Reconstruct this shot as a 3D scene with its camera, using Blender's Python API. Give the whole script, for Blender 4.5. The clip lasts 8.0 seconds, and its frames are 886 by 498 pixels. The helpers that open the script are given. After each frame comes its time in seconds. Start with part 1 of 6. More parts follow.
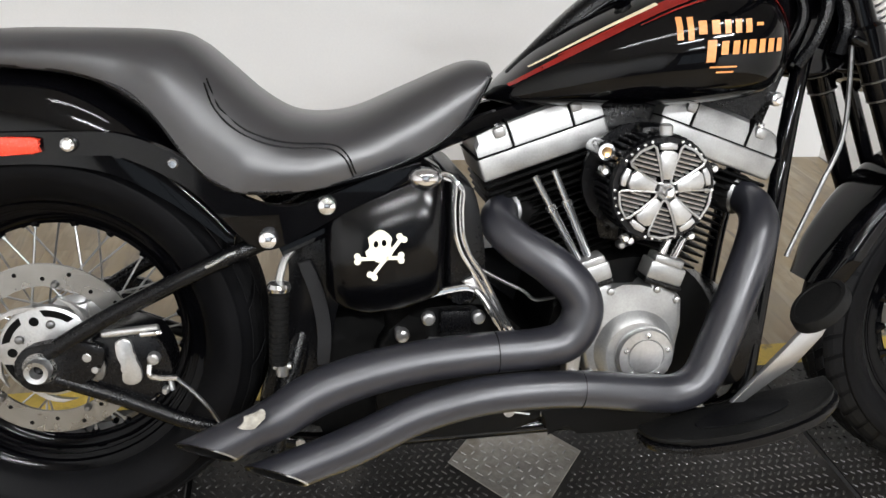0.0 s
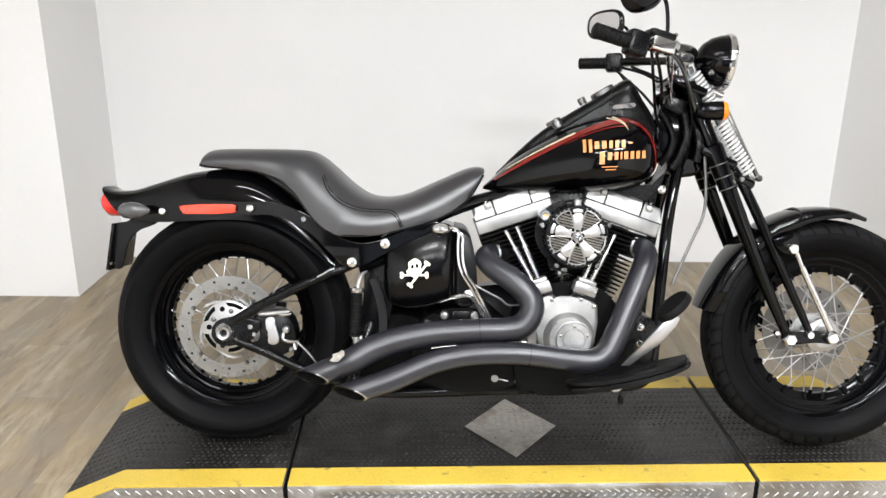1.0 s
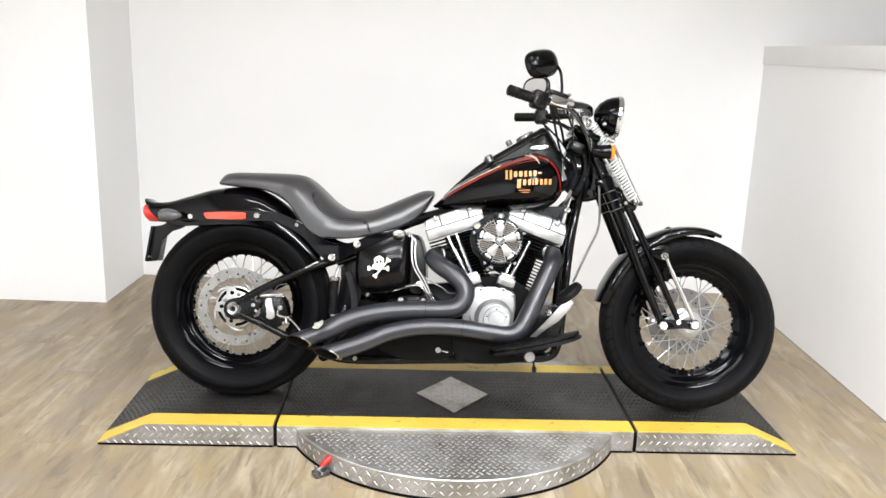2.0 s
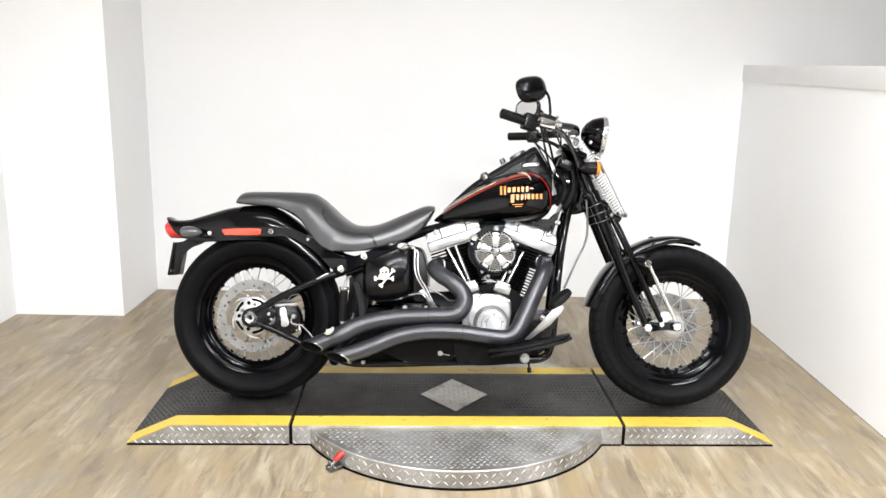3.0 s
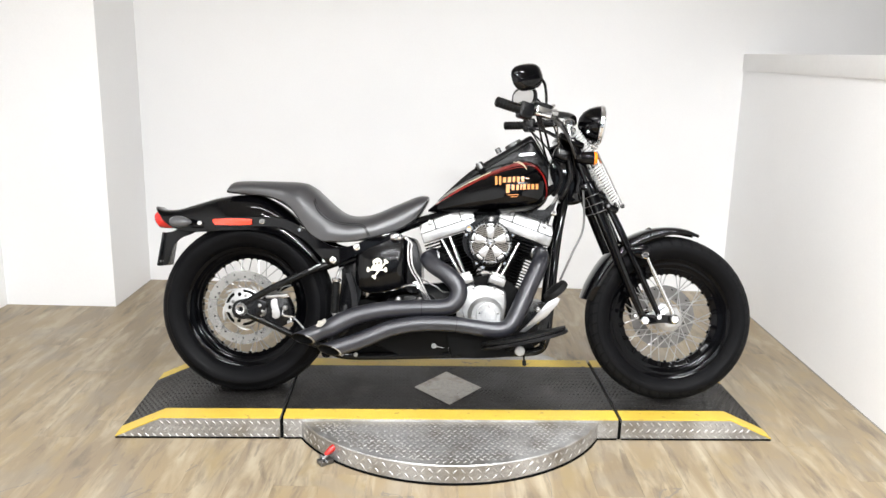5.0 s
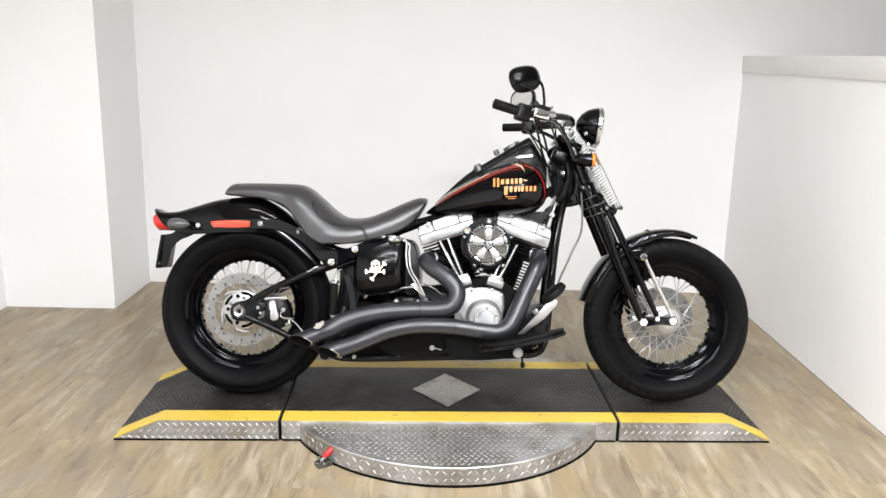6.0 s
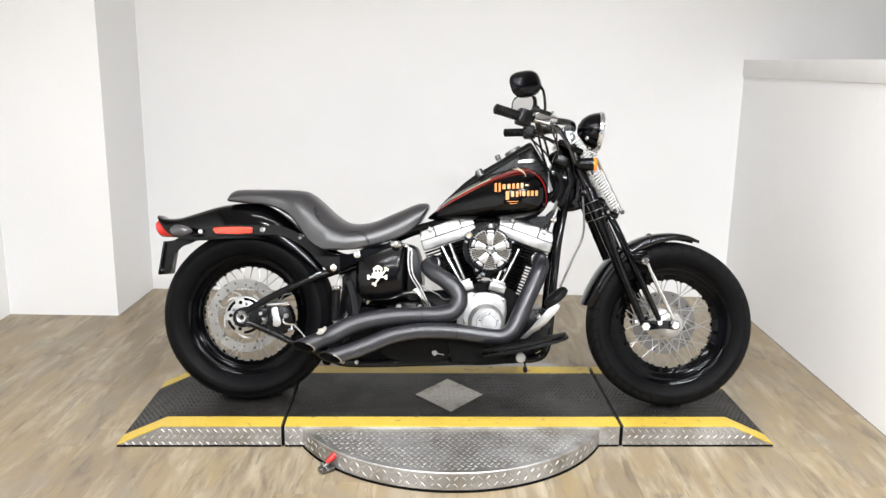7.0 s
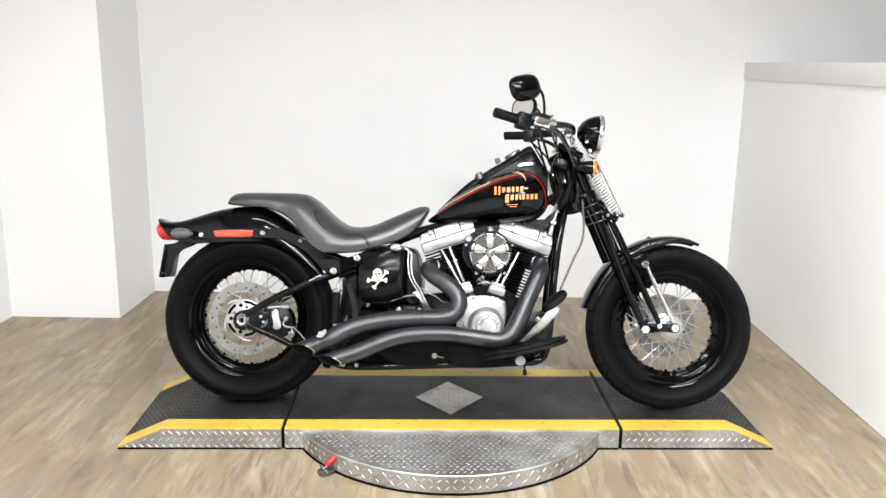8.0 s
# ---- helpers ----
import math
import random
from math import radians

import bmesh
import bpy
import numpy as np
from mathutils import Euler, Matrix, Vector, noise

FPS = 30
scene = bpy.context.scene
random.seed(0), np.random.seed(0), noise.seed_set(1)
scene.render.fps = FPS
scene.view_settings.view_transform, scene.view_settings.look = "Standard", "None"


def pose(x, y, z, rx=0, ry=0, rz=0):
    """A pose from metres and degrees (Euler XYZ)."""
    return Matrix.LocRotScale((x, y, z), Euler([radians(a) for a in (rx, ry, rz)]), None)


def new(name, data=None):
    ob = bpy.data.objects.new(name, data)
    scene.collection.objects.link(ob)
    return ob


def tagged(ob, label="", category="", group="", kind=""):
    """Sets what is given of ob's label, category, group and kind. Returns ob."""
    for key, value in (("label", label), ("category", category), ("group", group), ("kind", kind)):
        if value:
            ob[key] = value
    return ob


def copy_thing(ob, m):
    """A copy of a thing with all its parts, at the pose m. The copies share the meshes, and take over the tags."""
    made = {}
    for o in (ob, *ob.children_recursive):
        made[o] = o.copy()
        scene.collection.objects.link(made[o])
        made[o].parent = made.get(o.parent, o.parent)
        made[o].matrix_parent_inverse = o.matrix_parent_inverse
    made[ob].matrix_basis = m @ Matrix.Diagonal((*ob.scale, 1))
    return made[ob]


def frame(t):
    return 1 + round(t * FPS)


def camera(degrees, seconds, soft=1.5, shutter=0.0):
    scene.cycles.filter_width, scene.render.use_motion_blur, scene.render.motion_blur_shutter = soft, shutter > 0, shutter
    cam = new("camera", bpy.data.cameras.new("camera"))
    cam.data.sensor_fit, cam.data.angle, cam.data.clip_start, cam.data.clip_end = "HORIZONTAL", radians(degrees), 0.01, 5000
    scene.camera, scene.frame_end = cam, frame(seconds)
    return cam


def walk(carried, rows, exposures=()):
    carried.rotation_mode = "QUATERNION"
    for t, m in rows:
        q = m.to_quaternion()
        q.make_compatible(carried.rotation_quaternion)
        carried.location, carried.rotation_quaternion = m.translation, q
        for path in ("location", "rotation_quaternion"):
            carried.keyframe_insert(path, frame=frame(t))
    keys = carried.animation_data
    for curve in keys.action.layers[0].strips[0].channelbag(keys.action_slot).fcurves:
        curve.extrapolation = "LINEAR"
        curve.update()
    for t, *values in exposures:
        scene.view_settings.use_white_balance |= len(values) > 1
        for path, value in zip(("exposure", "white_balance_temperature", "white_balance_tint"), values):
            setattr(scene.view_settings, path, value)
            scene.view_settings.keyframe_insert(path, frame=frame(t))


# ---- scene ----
# ---- camera ----
cam = camera(56.86, 8.0)
PATH = [
    (0.0, 0.398, -1.180, 1.192, -11.07, -27.91, 2.87),
    (0.2, 0.397, -1.364, 1.215, -9.21, -26.36, 4.70),
    (0.5, 0.446, -1.664, 1.243, -5.81, -21.38, 4.05),
    (0.8, 0.467, -1.955, 1.286, -3.36, -19.33, 1.24),
    (1.0, 0.523, -2.128, 1.334, -1.83, -18.14, 0.48),
    (1.2, 0.578, -2.286, 1.339, -1.40, -16.64, 2.00),
    (1.5, 0.644, -2.527, 1.363, -0.68, -16.71, 2.98),
    (1.7, 0.642, -2.684, 1.346, -1.64, -14.94, 2.51),
    (3.0, 0.620, -3.109, 1.401, -2.18, -12.85, 1.12),
    (3.5, 0.625, -3.082, 1.398, -2.51, -13.30, 1.41),
    (4.0, 0.636, -3.067, 1.395, -2.64, -13.38, 1.54),
    (4.5, 0.637, -3.059, 1.390, -2.43, -13.50, 1.40),
    (6.0, 0.653, -3.058, 1.393, -2.16, -13.41, 1.23),
    (6.5, 0.656, -3.059, 1.394, -2.12, -13.16, 0.98),
    (7.0, 0.656, -3.063, 1.390, -1.95, -12.98, 0.87),
    (7.5, 0.656, -3.067, 1.392, -1.74, -12.91, 0.95),
    (8.0, 0.668, -3.068, 1.397, -1.73, -12.87, 0.84),
]
EXPOSURES = [(0.0, -0.38), (0.5, -0.27), (1.0, -0.12), (1.5, -0.02), (3.0, 0.11), (3.5, 0.12), (4.5, 0.09), (6.0, -0.06), (7.0, -0.08), (8.0, -0.02)]
walk(cam, [(t, pose(x, y, z, 90 + pitch, 0, yaw) @ pose(0, 0, 0, 0, 0, roll)) for t, x, y, z, yaw, pitch, roll in PATH], EXPOSURES)

# ---- light ----
ROOM_W, ROOM_E, ROOM_N, ROOM_S, ROOM_H = -1.606, 5.4, 1.792, -6.5, 3.1
LOW_X = 2.480
ROOM = pose(0, 0, 0, 0, 0, -1.99)
world = bpy.data.worlds.new("world")
scene.world = world
world.use_nodes = True
world.node_tree.nodes["Background"].inputs[0].default_value = (0.75, 0.87, 1.0, 1)
world.node_tree.nodes["Background"].inputs[1].default_value = 0.45
LAMPS = [(0.0, -1.4, 28), (1.75, -1.4, 58), (0.0, -3.1, 80), (1.75, -3.1, 160), (0.0, -5.2, 125), (1.75, -5.2, 205)]
for lx, ly, watts in LAMPS:
    for side in (-0.07, 0.07):
        lamp = bpy.data.lights.new("tube_light", "AREA")
        lamp.shape, lamp.size, lamp.size_y, lamp.energy, lamp.color = "RECTANGLE", 1.15, 0.035, watts / 2, (0.955, 0.976, 1.0)
        lamp.spread = 3.0
        new("tube_light", lamp).matrix_world = ROOM @ pose(lx, ly + side, ROOM_H - 0.105)

lamp = bpy.data.lights.new("window_daylight", "AREA")
lamp.shape, lamp.size, lamp.size_y, lamp.energy, lamp.color = "RECTANGLE", 2.8, 1.5, 8, (0.80, 0.90, 1.0)
new("window_daylight", lamp).matrix_world = ROOM @ pose(0.2, ROOM_S - 0.10, 1.75, 90, 0, 0)


# ---- materials ----
def mat(name, color, rough=0.5, metal=0.0, grain=0.0, scale=60.0, bump=0.0, bump_scale=None, vary=0.0, vary_scale=6.0, coat=0.0, wear=None, emit=0.0, spec=0.5):
    """Principled surface: colour broken up at a coarse and a fine scale, roughness that follows it, fine relief."""
    m = bpy.data.materials.new(name)
    m.use_nodes = True
    nt = m.node_tree
    b = nt.nodes["Principled BSDF"]
    b.inputs["Base Color"].default_value = (*color, 1)
    b.inputs["Roughness"].default_value, b.inputs["Metallic"].default_value = rough, metal
    b.inputs["Coat Weight"].default_value = coat
    b.inputs["Specular IOR Level"].default_value = spec
    b.inputs["Coat Roughness"].default_value = 0.03
    if emit:
        b.inputs["Emission Color"].default_value, b.inputs["Emission Strength"].default_value = (*color, 1), emit
    tc = nt.nodes.new("ShaderNodeTexCoord")

    def tex(s, detail=5):
        n = nt.nodes.new("ShaderNodeTexNoise")
        n.inputs["Scale"].default_value, n.inputs["Detail"].default_value = s, detail
        nt.links.new(tc.outputs["Object"], n.inputs["Vector"])
        return n.outputs["Fac"]

    if grain or vary or wear:
        value = None
        for amount, s in ((vary, vary_scale), (grain, scale)):
            if not amount:
                continue
            r = nt.nodes.new("ShaderNodeMapRange")
            r.inputs[1].default_value, r.inputs[2].default_value = 0.3, 0.7
            r.inputs[3].default_value, r.inputs[4].default_value = 1 - amount, 1 + amount
            nt.links.new(tex(s), r.inputs[0])
            if value is None:
                value = r.outputs[0]
            else:
                mu = nt.nodes.new("ShaderNodeMath")
                mu.operation = "MULTIPLY"
                nt.links.new(value, mu.inputs[0]), nt.links.new(r.outputs[0], mu.inputs[1])
                value = mu.outputs[0]
        hs = nt.nodes.new("ShaderNodeHueSaturation")
        hs.inputs["Color"].default_value = (*color, 1)
        if value is not None:
            nt.links.new(value, hs.inputs["Value"])
            ro = nt.nodes.new("ShaderNodeMath")
            ro.operation, ro.use_clamp = "MULTIPLY", True
            ro.inputs[0].default_value = rough
            nt.links.new(value, ro.inputs[1])
            nt.links.new(ro.outputs[0], b.inputs["Roughness"])
        out = hs.outputs[0]
        if wear:
            wcol, lo, hi, ws = wear
            r = nt.nodes.new("ShaderNodeMapRange")
            r.inputs[1].default_value, r.inputs[2].default_value = lo, hi
            nt.links.new(tex(ws, 8), r.inputs[0])
            mx = nt.nodes.new("ShaderNodeMix")
            mx.data_type = "RGBA"
            nt.links.new(r.outputs[0], mx.inputs["Factor"])
            nt.links.new(out, mx.inputs["A"])
            mx.inputs["B"].default_value = (*wcol, 1)
            out = mx.outputs["Result"]
        nt.links.new(out, b.inputs["Base Color"])
    if bump:
        bp = nt.nodes.new("ShaderNodeBump")
        bp.inputs["Strength"].default_value, bp.inputs["Distance"].default_value = bump, 0.002
        nt.links.new(tex(bump_scale or scale, 3), bp.inputs["Height"])
        nt.links.new(bp.outputs[0], b.inputs["Normal"])
    return m


GLOSS = mat("black_paint", (0.0013, 0.0013, 0.0017), 0.06, vary=0.15, spec=0.22)
SATIN = mat("black_powder_coat", (0.0025, 0.0025, 0.003), 0.28, grain=0.1, scale=300, bump=0.05, vary=0.15, spec=0.22)
CRINKLE = mat("black_engine_coat", (0.0025, 0.0025, 0.0025), 0.42, spec=0.08, grain=0.25, scale=400, bump=0.25, bump_scale=700)
RUBBER = mat("tyre_rubber", (0.0035, 0.0035, 0.004), 0.5, spec=0.06, grain=0.15, scale=220, vary=0.25, vary_scale=9, bump=0.12, bump_scale=500)
TREAD = mat("tyre_tread", (0.0075, 0.0075, 0.008), 0.6, spec=0.08, grain=0.2, scale=300, vary=0.2, bump=0.2, bump_scale=400)
GRIP = mat("black_grip_rubber", (0.004, 0.004, 0.004), 0.5, spec=0.14, grain=0.2, scale=300, bump=0.2)
VINYL = mat("black_seat_vinyl", (0.018, 0.0178, 0.021), 0.38, spec=0.8, grain=0.08, scale=500, vary=0.14, vary_scale=7, bump=0.12, bump_scale=650)
VINYL.node_tree.nodes["Principled BSDF"].inputs["Coat Weight"].default_value = 0.48
VINYL.node_tree.nodes["Principled BSDF"].inputs["Coat Roughness"].default_value = 0.37
PIPE = mat("graphite_exhaust_coat", (0.0178, 0.0182, 0.0235), 0.34, metal=0.2, spec=0.75, grain=0.02, scale=90, vary=0.12, vary_scale=7, bump=0.008, bump_scale=260)
# near-black for gaskets and strips, and for shade put into bores, holes, gaps
DEEPBLACK = mat("deep_black", (0.003, 0.003, 0.003), 0.9, grain=0.3, spec=0.08)
CHROME = mat("chrome", (0.66, 0.66, 0.67), 0.06, 0.95, vary=0.1, vary_scale=20)
ALU = mat("brushed_aluminium", (0.43, 0.43, 0.43), 0.34, 0.9, grain=0.08, scale=250, vary=0.2, vary_scale=22, bump=0.03, bump_scale=500)
SILVER = mat("silver_engine_paint", (0.32, 0.32, 0.318), 0.38, 0.75, grain=0.08, scale=300, vary=0.22, vary_scale=16, bump=0.04, bump_scale=800)
SPOKE = mat("spoke_plating", (0.40, 0.40, 0.40), 0.30, 0.9, grain=0.05)
STEEL = mat("brake_disc_steel", (0.25, 0.245, 0.235), 0.28, 0.9, grain=0.03, scale=60, vary=0.14, vary_scale=14)
RIM = mat("black_rim_paint", (0.0012, 0.0012, 0.0016), 0.09, vary=0.15, spec=0.10)
TANKPAINT = mat("black_tank_paint", (0.0012, 0.0012, 0.0016), 0.055, vary=0.12, spec=0.22)
OILPAINT = mat("black_oil_tank_paint", (0.0014, 0.0014, 0.0018), 0.15, vary=0.15, spec=0.22)
DISCDARK = mat("dull_disc_steel", (0.16, 0.155, 0.15), 0.34, 0.9, grain=0.04, scale=60, vary=0.14, vary_scale=14)
DARKSTEEL = mat("dark_steel", (0.18, 0.18, 0.18), 0.4, 1.0, grain=0.2)
REDLENS = mat("red_lens", (0.75, 0.02, 0.015), 0.15, grain=0.1, scale=120, coat=0.6)
REFLECTOR = mat("red_reflector", (0.80, 0.055, 0.025), 0.25, grain=0.15, scale=260, bump=0.2, bump_scale=400, coat=0.5)
AMBER = mat("amber_lens", (0.90, 0.22, 0.01), 0.2, grain=0.1, scale=150, coat=0.6)
ORANGE = mat("orange_decal", (0.60, 0.24, 0.075), 0.3, grain=0.1, scale=200)
CREAM = mat("cream_pinstripe", (0.70, 0.60, 0.42), 0.3, grain=0.05)
REDLINE = mat("dark_red_pinstripe", (0.20, 0.010, 0.008), 0.25, grain=0.1)
IVORY = mat("ivory_sticker", (0.78, 0.74, 0.60), 0.4, grain=0.06, scale=90)
SPRING = mat("bright_spring_plating", (0.80, 0.80, 0.80), 0.3, 0.5, grain=0.05)
BRASS = mat("brass", (0.70, 0.45, 0.22), 0.3, 1.0, grain=0.1)
REDPLASTIC = mat("red_plastic", (0.42, 0.015, 0.012), 0.35, grain=0.1)
MIRROR = mat("mirror_glass", (0.92, 0.93, 0.95), 0.02, 1.0)
LENS = mat("headlight_glass", (0.85, 0.86, 0.88), 0.05, 0.6, vary=0.1, vary_scale=40)
WALLPAINT = mat("white_wall_paint", (0.85, 0.848, 0.848), 0.55, grain=0.012, scale=120, vary=0.02, vary_scale=1.3, bump=0.05, bump_scale=160)
DARKWALL = mat("dark_grey_wall_paint", (0.05, 0.05, 0.052), 0.6, grain=0.02, scale=90, vary=0.05)
GREYWALL = mat("grey_wall_paint", (0.22, 0.215, 0.21), 0.6, grain=0.02, scale=90, vary=0.05)
CEILPAINT = mat("ceiling_paint", (0.62, 0.61, 0.60), 0.7, grain=0.02, scale=90, vary=0.02)
TRIMPAINT = mat("white_trim_paint", (0.82, 0.81, 0.80), 0.35, grain=0.012, scale=80, vary=0.02)
YELLOW = mat("yellow_safety_tape", (0.56, 0.395, 0.055), 0.5, grain=0.09, scale=160, vary=0.10, vary_scale=5, wear=((0.12, 0.095, 0.05), 0.62, 0.74, 28.0), bump=0.1)
MATRUBBER = mat("black_anti_slip_mat", (0.0085, 0.0076, 0.0070), 0.48, spec=0.34, grain=0.2, scale=200, vary=0.3, vary_scale=4, wear=((0.036, 0.033, 0.030), 0.56, 0.75, 7.0), bump=0.12)
# lozenges lighter than the mat: worn tops, with their glints painted in
MATWORNGLINT = mat("worn_glinting_mat_tread", (0.019, 0.0175, 0.0165), 0.36, spec=0.5, grain=0.3, scale=180, vary=0.45, vary_scale=5, wear=((0.006, 0.0055, 0.005), 0.50, 0.62, 6.0))
PLATE = mat("aluminium_tread_plate", (0.38, 0.375, 0.37), 0.42, 0.75, grain=0.16, scale=140, vary=0.25, vary_scale=5, wear=((0.20, 0.18, 0.145), 0.48, 0.72, 7.0), bump=0.06)
PLATETOP = mat("rubbed_tread_lozenge", (0.45, 0.44, 0.43), 0.46, 0.75, grain=0.15, scale=160, vary=0.25, vary_scale=9)
HOUSING = mat("white_lamp_housing", (0.8, 0.8, 0.8), 0.4, grain=0.01)
SCUFFED = mat("scuffed_cover_plate", (0.38, 0.36, 0.325), 0.36, 0.75, grain=0.15, scale=120, vary=0.2, vary_scale=16, wear=((0.20, 0.175, 0.14), 0.50, 0.72, 16.0), bump=0.06)
BADGE = mat("worn_badge_metal", (0.36, 0.345, 0.31), 0.45, 0.3, grain=0.25, scale=150, vary=0.25, vary_scale=60)
CONCRETE = mat("grey_subfloor", (0.25, 0.24, 0.22), 0.8, grain=0.1, scale=50)


def plank_material():
    """Limed oak vinyl plank: a tone for each board, streaks along its length, pale cathedral figure and dark knots."""
    m = mat("limed_oak_plank", (0.42, 0.33, 0.23), 0.42)
    nt = m.node_tree
    b = nt.nodes["Principled BSDF"]
    tc, info = nt.nodes.new("ShaderNodeTexCoord"), nt.nodes.new("ShaderNodeObjectInfo")
    shift = nt.nodes.new("ShaderNodeVectorMath")
    shift.operation = "MULTIPLY_ADD"
    sc = nt.nodes.new("ShaderNodeCombineXYZ")
    for i in range(3):
        nt.links.new(info.outputs["Random"], sc.inputs[i])
    nt.links.new(sc.outputs[0], shift.inputs[0])
    shift.inputs[1].default_value = (37.0, 53.0, 11.0)
    nt.links.new(tc.outputs["Object"], shift.inputs[2])

    def streak(sx, sy, scale, detail, rough=0.6):
        mp, n = nt.nodes.new("ShaderNodeMapping"), nt.nodes.new("ShaderNodeTexNoise")
        mp.inputs["Scale"].default_value = (sx, sy, 1)
        nt.links.new(shift.outputs[0], mp.inputs["Vector"])
        nt.links.new(mp.outputs[0], n.inputs["Vector"])
        n.inputs["Scale"].default_value, n.inputs["Detail"].default_value, n.inputs["Roughness"].default_value = scale, detail, rough
        n.inputs["Distortion"].default_value = 0.6
        return n.outputs["Fac"]

    def mix(a, bcol, fac, lo, hi):
        r, mx = nt.nodes.new("ShaderNodeMapRange"), nt.nodes.new("ShaderNodeMix")
        r.inputs[1].default_value, r.inputs[2].default_value = lo, hi
        nt.links.new(fac, r.inputs[0])
        mx.data_type = "RGBA"
        nt.links.new(r.outputs[0], mx.inputs["Factor"])
        if isinstance(a, tuple):
            mx.inputs["A"].default_value = (*a, 1)
        else:
            nt.links.new(a, mx.inputs["A"])
        mx.inputs["B"].default_value = (*bcol, 1)
        return mx.outputs["Result"]

    base = mix((0.268, 0.205, 0.124), (0.212, 0.165, 0.109), info.outputs["Random"], 0.0, 1.0)
    base = mix(base, (0.38, 0.322, 0.228), streak(8, 1.5, 1.6, 4), 0.46, 0.70)
    base = mix(base, (0.142, 0.112, 0.080), streak(12, 1.9, 1.8, 5, 0.65), 0.51, 0.70)
    base = mix(base, (0.265, 0.202, 0.112), streak(5, 1.5, 2.4, 3), 0.52, 0.72)
    # grey scuffs and faint pale tide marks that run on from board to board
    geo = nt.nodes.new("ShaderNodeNewGeometry")

    def blot(scale, detail):
        n = nt.nodes.new("ShaderNodeTexNoise")
        n.inputs["Scale"].default_value, n.inputs["Detail"].default_value, n.inputs["Distortion"].default_value = scale, detail, 0.8
        nt.links.new(geo.outputs["Position"], n.inputs["Vector"])
        return n.outputs["Fac"]

    base = mix(base, (0.215, 0.185, 0.145), blot(4.0, 6), 0.52, 0.80)
    # fine worn crack lines in the trodden strip before the turntable
    def math_node(op, x, y=None):
        n = nt.nodes.new("ShaderNodeMath")
        n.operation = op
        for k, v in enumerate((x, y)):
            if isinstance(v, float):
                n.inputs[k].default_value = v
            elif v is not None:
                nt.links.new(v, n.inputs[k])
        return n.outputs[0]

    split = nt.nodes.new("ShaderNodeSeparateXYZ")
    nt.links.new(geo.outputs["Position"], split.inputs[0])
    crack = math_node("LESS_THAN", math_node("ABSOLUTE", math_node("SUBTRACT", blot(1.3, 6), 0.5)), 0.0032)
    near = math_node("LESS_THAN", split.outputs["Y"], -0.48)
    crack = math_node("MULTIPLY", math_node("MULTIPLY", crack, near), math_node("GREATER_THAN", blot(2.3, 3), 0.47))
    base = mix(base, (0.15, 0.135, 0.12), math_node("MULTIPLY", crack, 0.7), 0.0, 1.0)
    nt.links.new(base, b.inputs["Base Color"])
    bp = nt.nodes.new("ShaderNodeBump")
    bp.inputs["Strength"].default_value, bp.inputs["Distance"].default_value = 0.08, 0.002
    nt.links.new(streak(60, 3.0, 2.5, 6), bp.inputs["Height"])
    nt.links.new(bp.outputs[0], b.inputs["Normal"])
    return m


PLANK = plank_material()


# ---- mesh tools ----
def finish(bm, angle=35, doubles=False):
    if doubles:
        bmesh.ops.remove_doubles(bm, verts=bm.verts, dist=1e-5)
    bmesh.ops.recalc_face_normals(bm, faces=bm.faces)
    return bm


def mesh_of(name, bm, material, angle=35):
    bmesh.ops.recalc_face_normals(bm, faces=bm.faces)
    me = bpy.data.meshes.new(name)
    bm.to_mesh(me)
    bm.free()
    for p in me.polygons:
        p.use_smooth = True
    me.set_sharp_from_angle(angle=radians(angle))
    me.materials.append(material)
    return me


def part(name, bm, material, parent=None, label="", angle=35):
    """Links a bmesh as one mesh object under a thing or a part."""
    ob = new(name, mesh_of(name, bm, material, angle))
    ob.parent = parent
    return tagged(ob, label)


def thing(name, m, label, category, group="", kind=""):
    ob = new(name)
    ob.empty_display_size = 0.1
    ob.matrix_basis = m
    return tagged(ob, label, category, group, kind)


def node(name, parent, m=None):
    ob = new(name)
    ob.empty_display_size = 0.05
    ob.parent = parent
    if m is not None:
        ob.matrix_basis = m
    return ob


def B():
    return bmesh.new()


def box(bm, c, s, m=None, bevel=0.0, seg=2):
    r = bmesh.ops.create_cube(bm, size=1, matrix=Matrix.Translation(c) @ (m or Matrix()) @ Matrix.Diagonal((*s, 1)))
    if bevel:
        es = {e for v in r["verts"] for e in v.link_edges}
        bmesh.ops.bevel(bm, geom=list(es), offset=bevel, segments=seg, profile=0.5, affect="EDGES")
    return bm


def rings(bm, sections, closed=True, caps=True, loop=False):
    """Skins rings of points (all of one length)."""
    vs = [[bm.verts.new(p) for p in s] for s in sections]
    n = len(vs[0])
    pairs = list(zip(vs, vs[1:])) + ([(vs[-1], vs[0])] if loop else [])
    for a, b in pairs:
        for i in range(n if closed else n - 1):
            j = (i + 1) % n
            bm.faces.new((a[i], a[j], b[j], b[i]))
    if caps and not loop and closed:
        bm.faces.new(vs[0][::-1])
        bm.faces.new(vs[-1])
    return bm


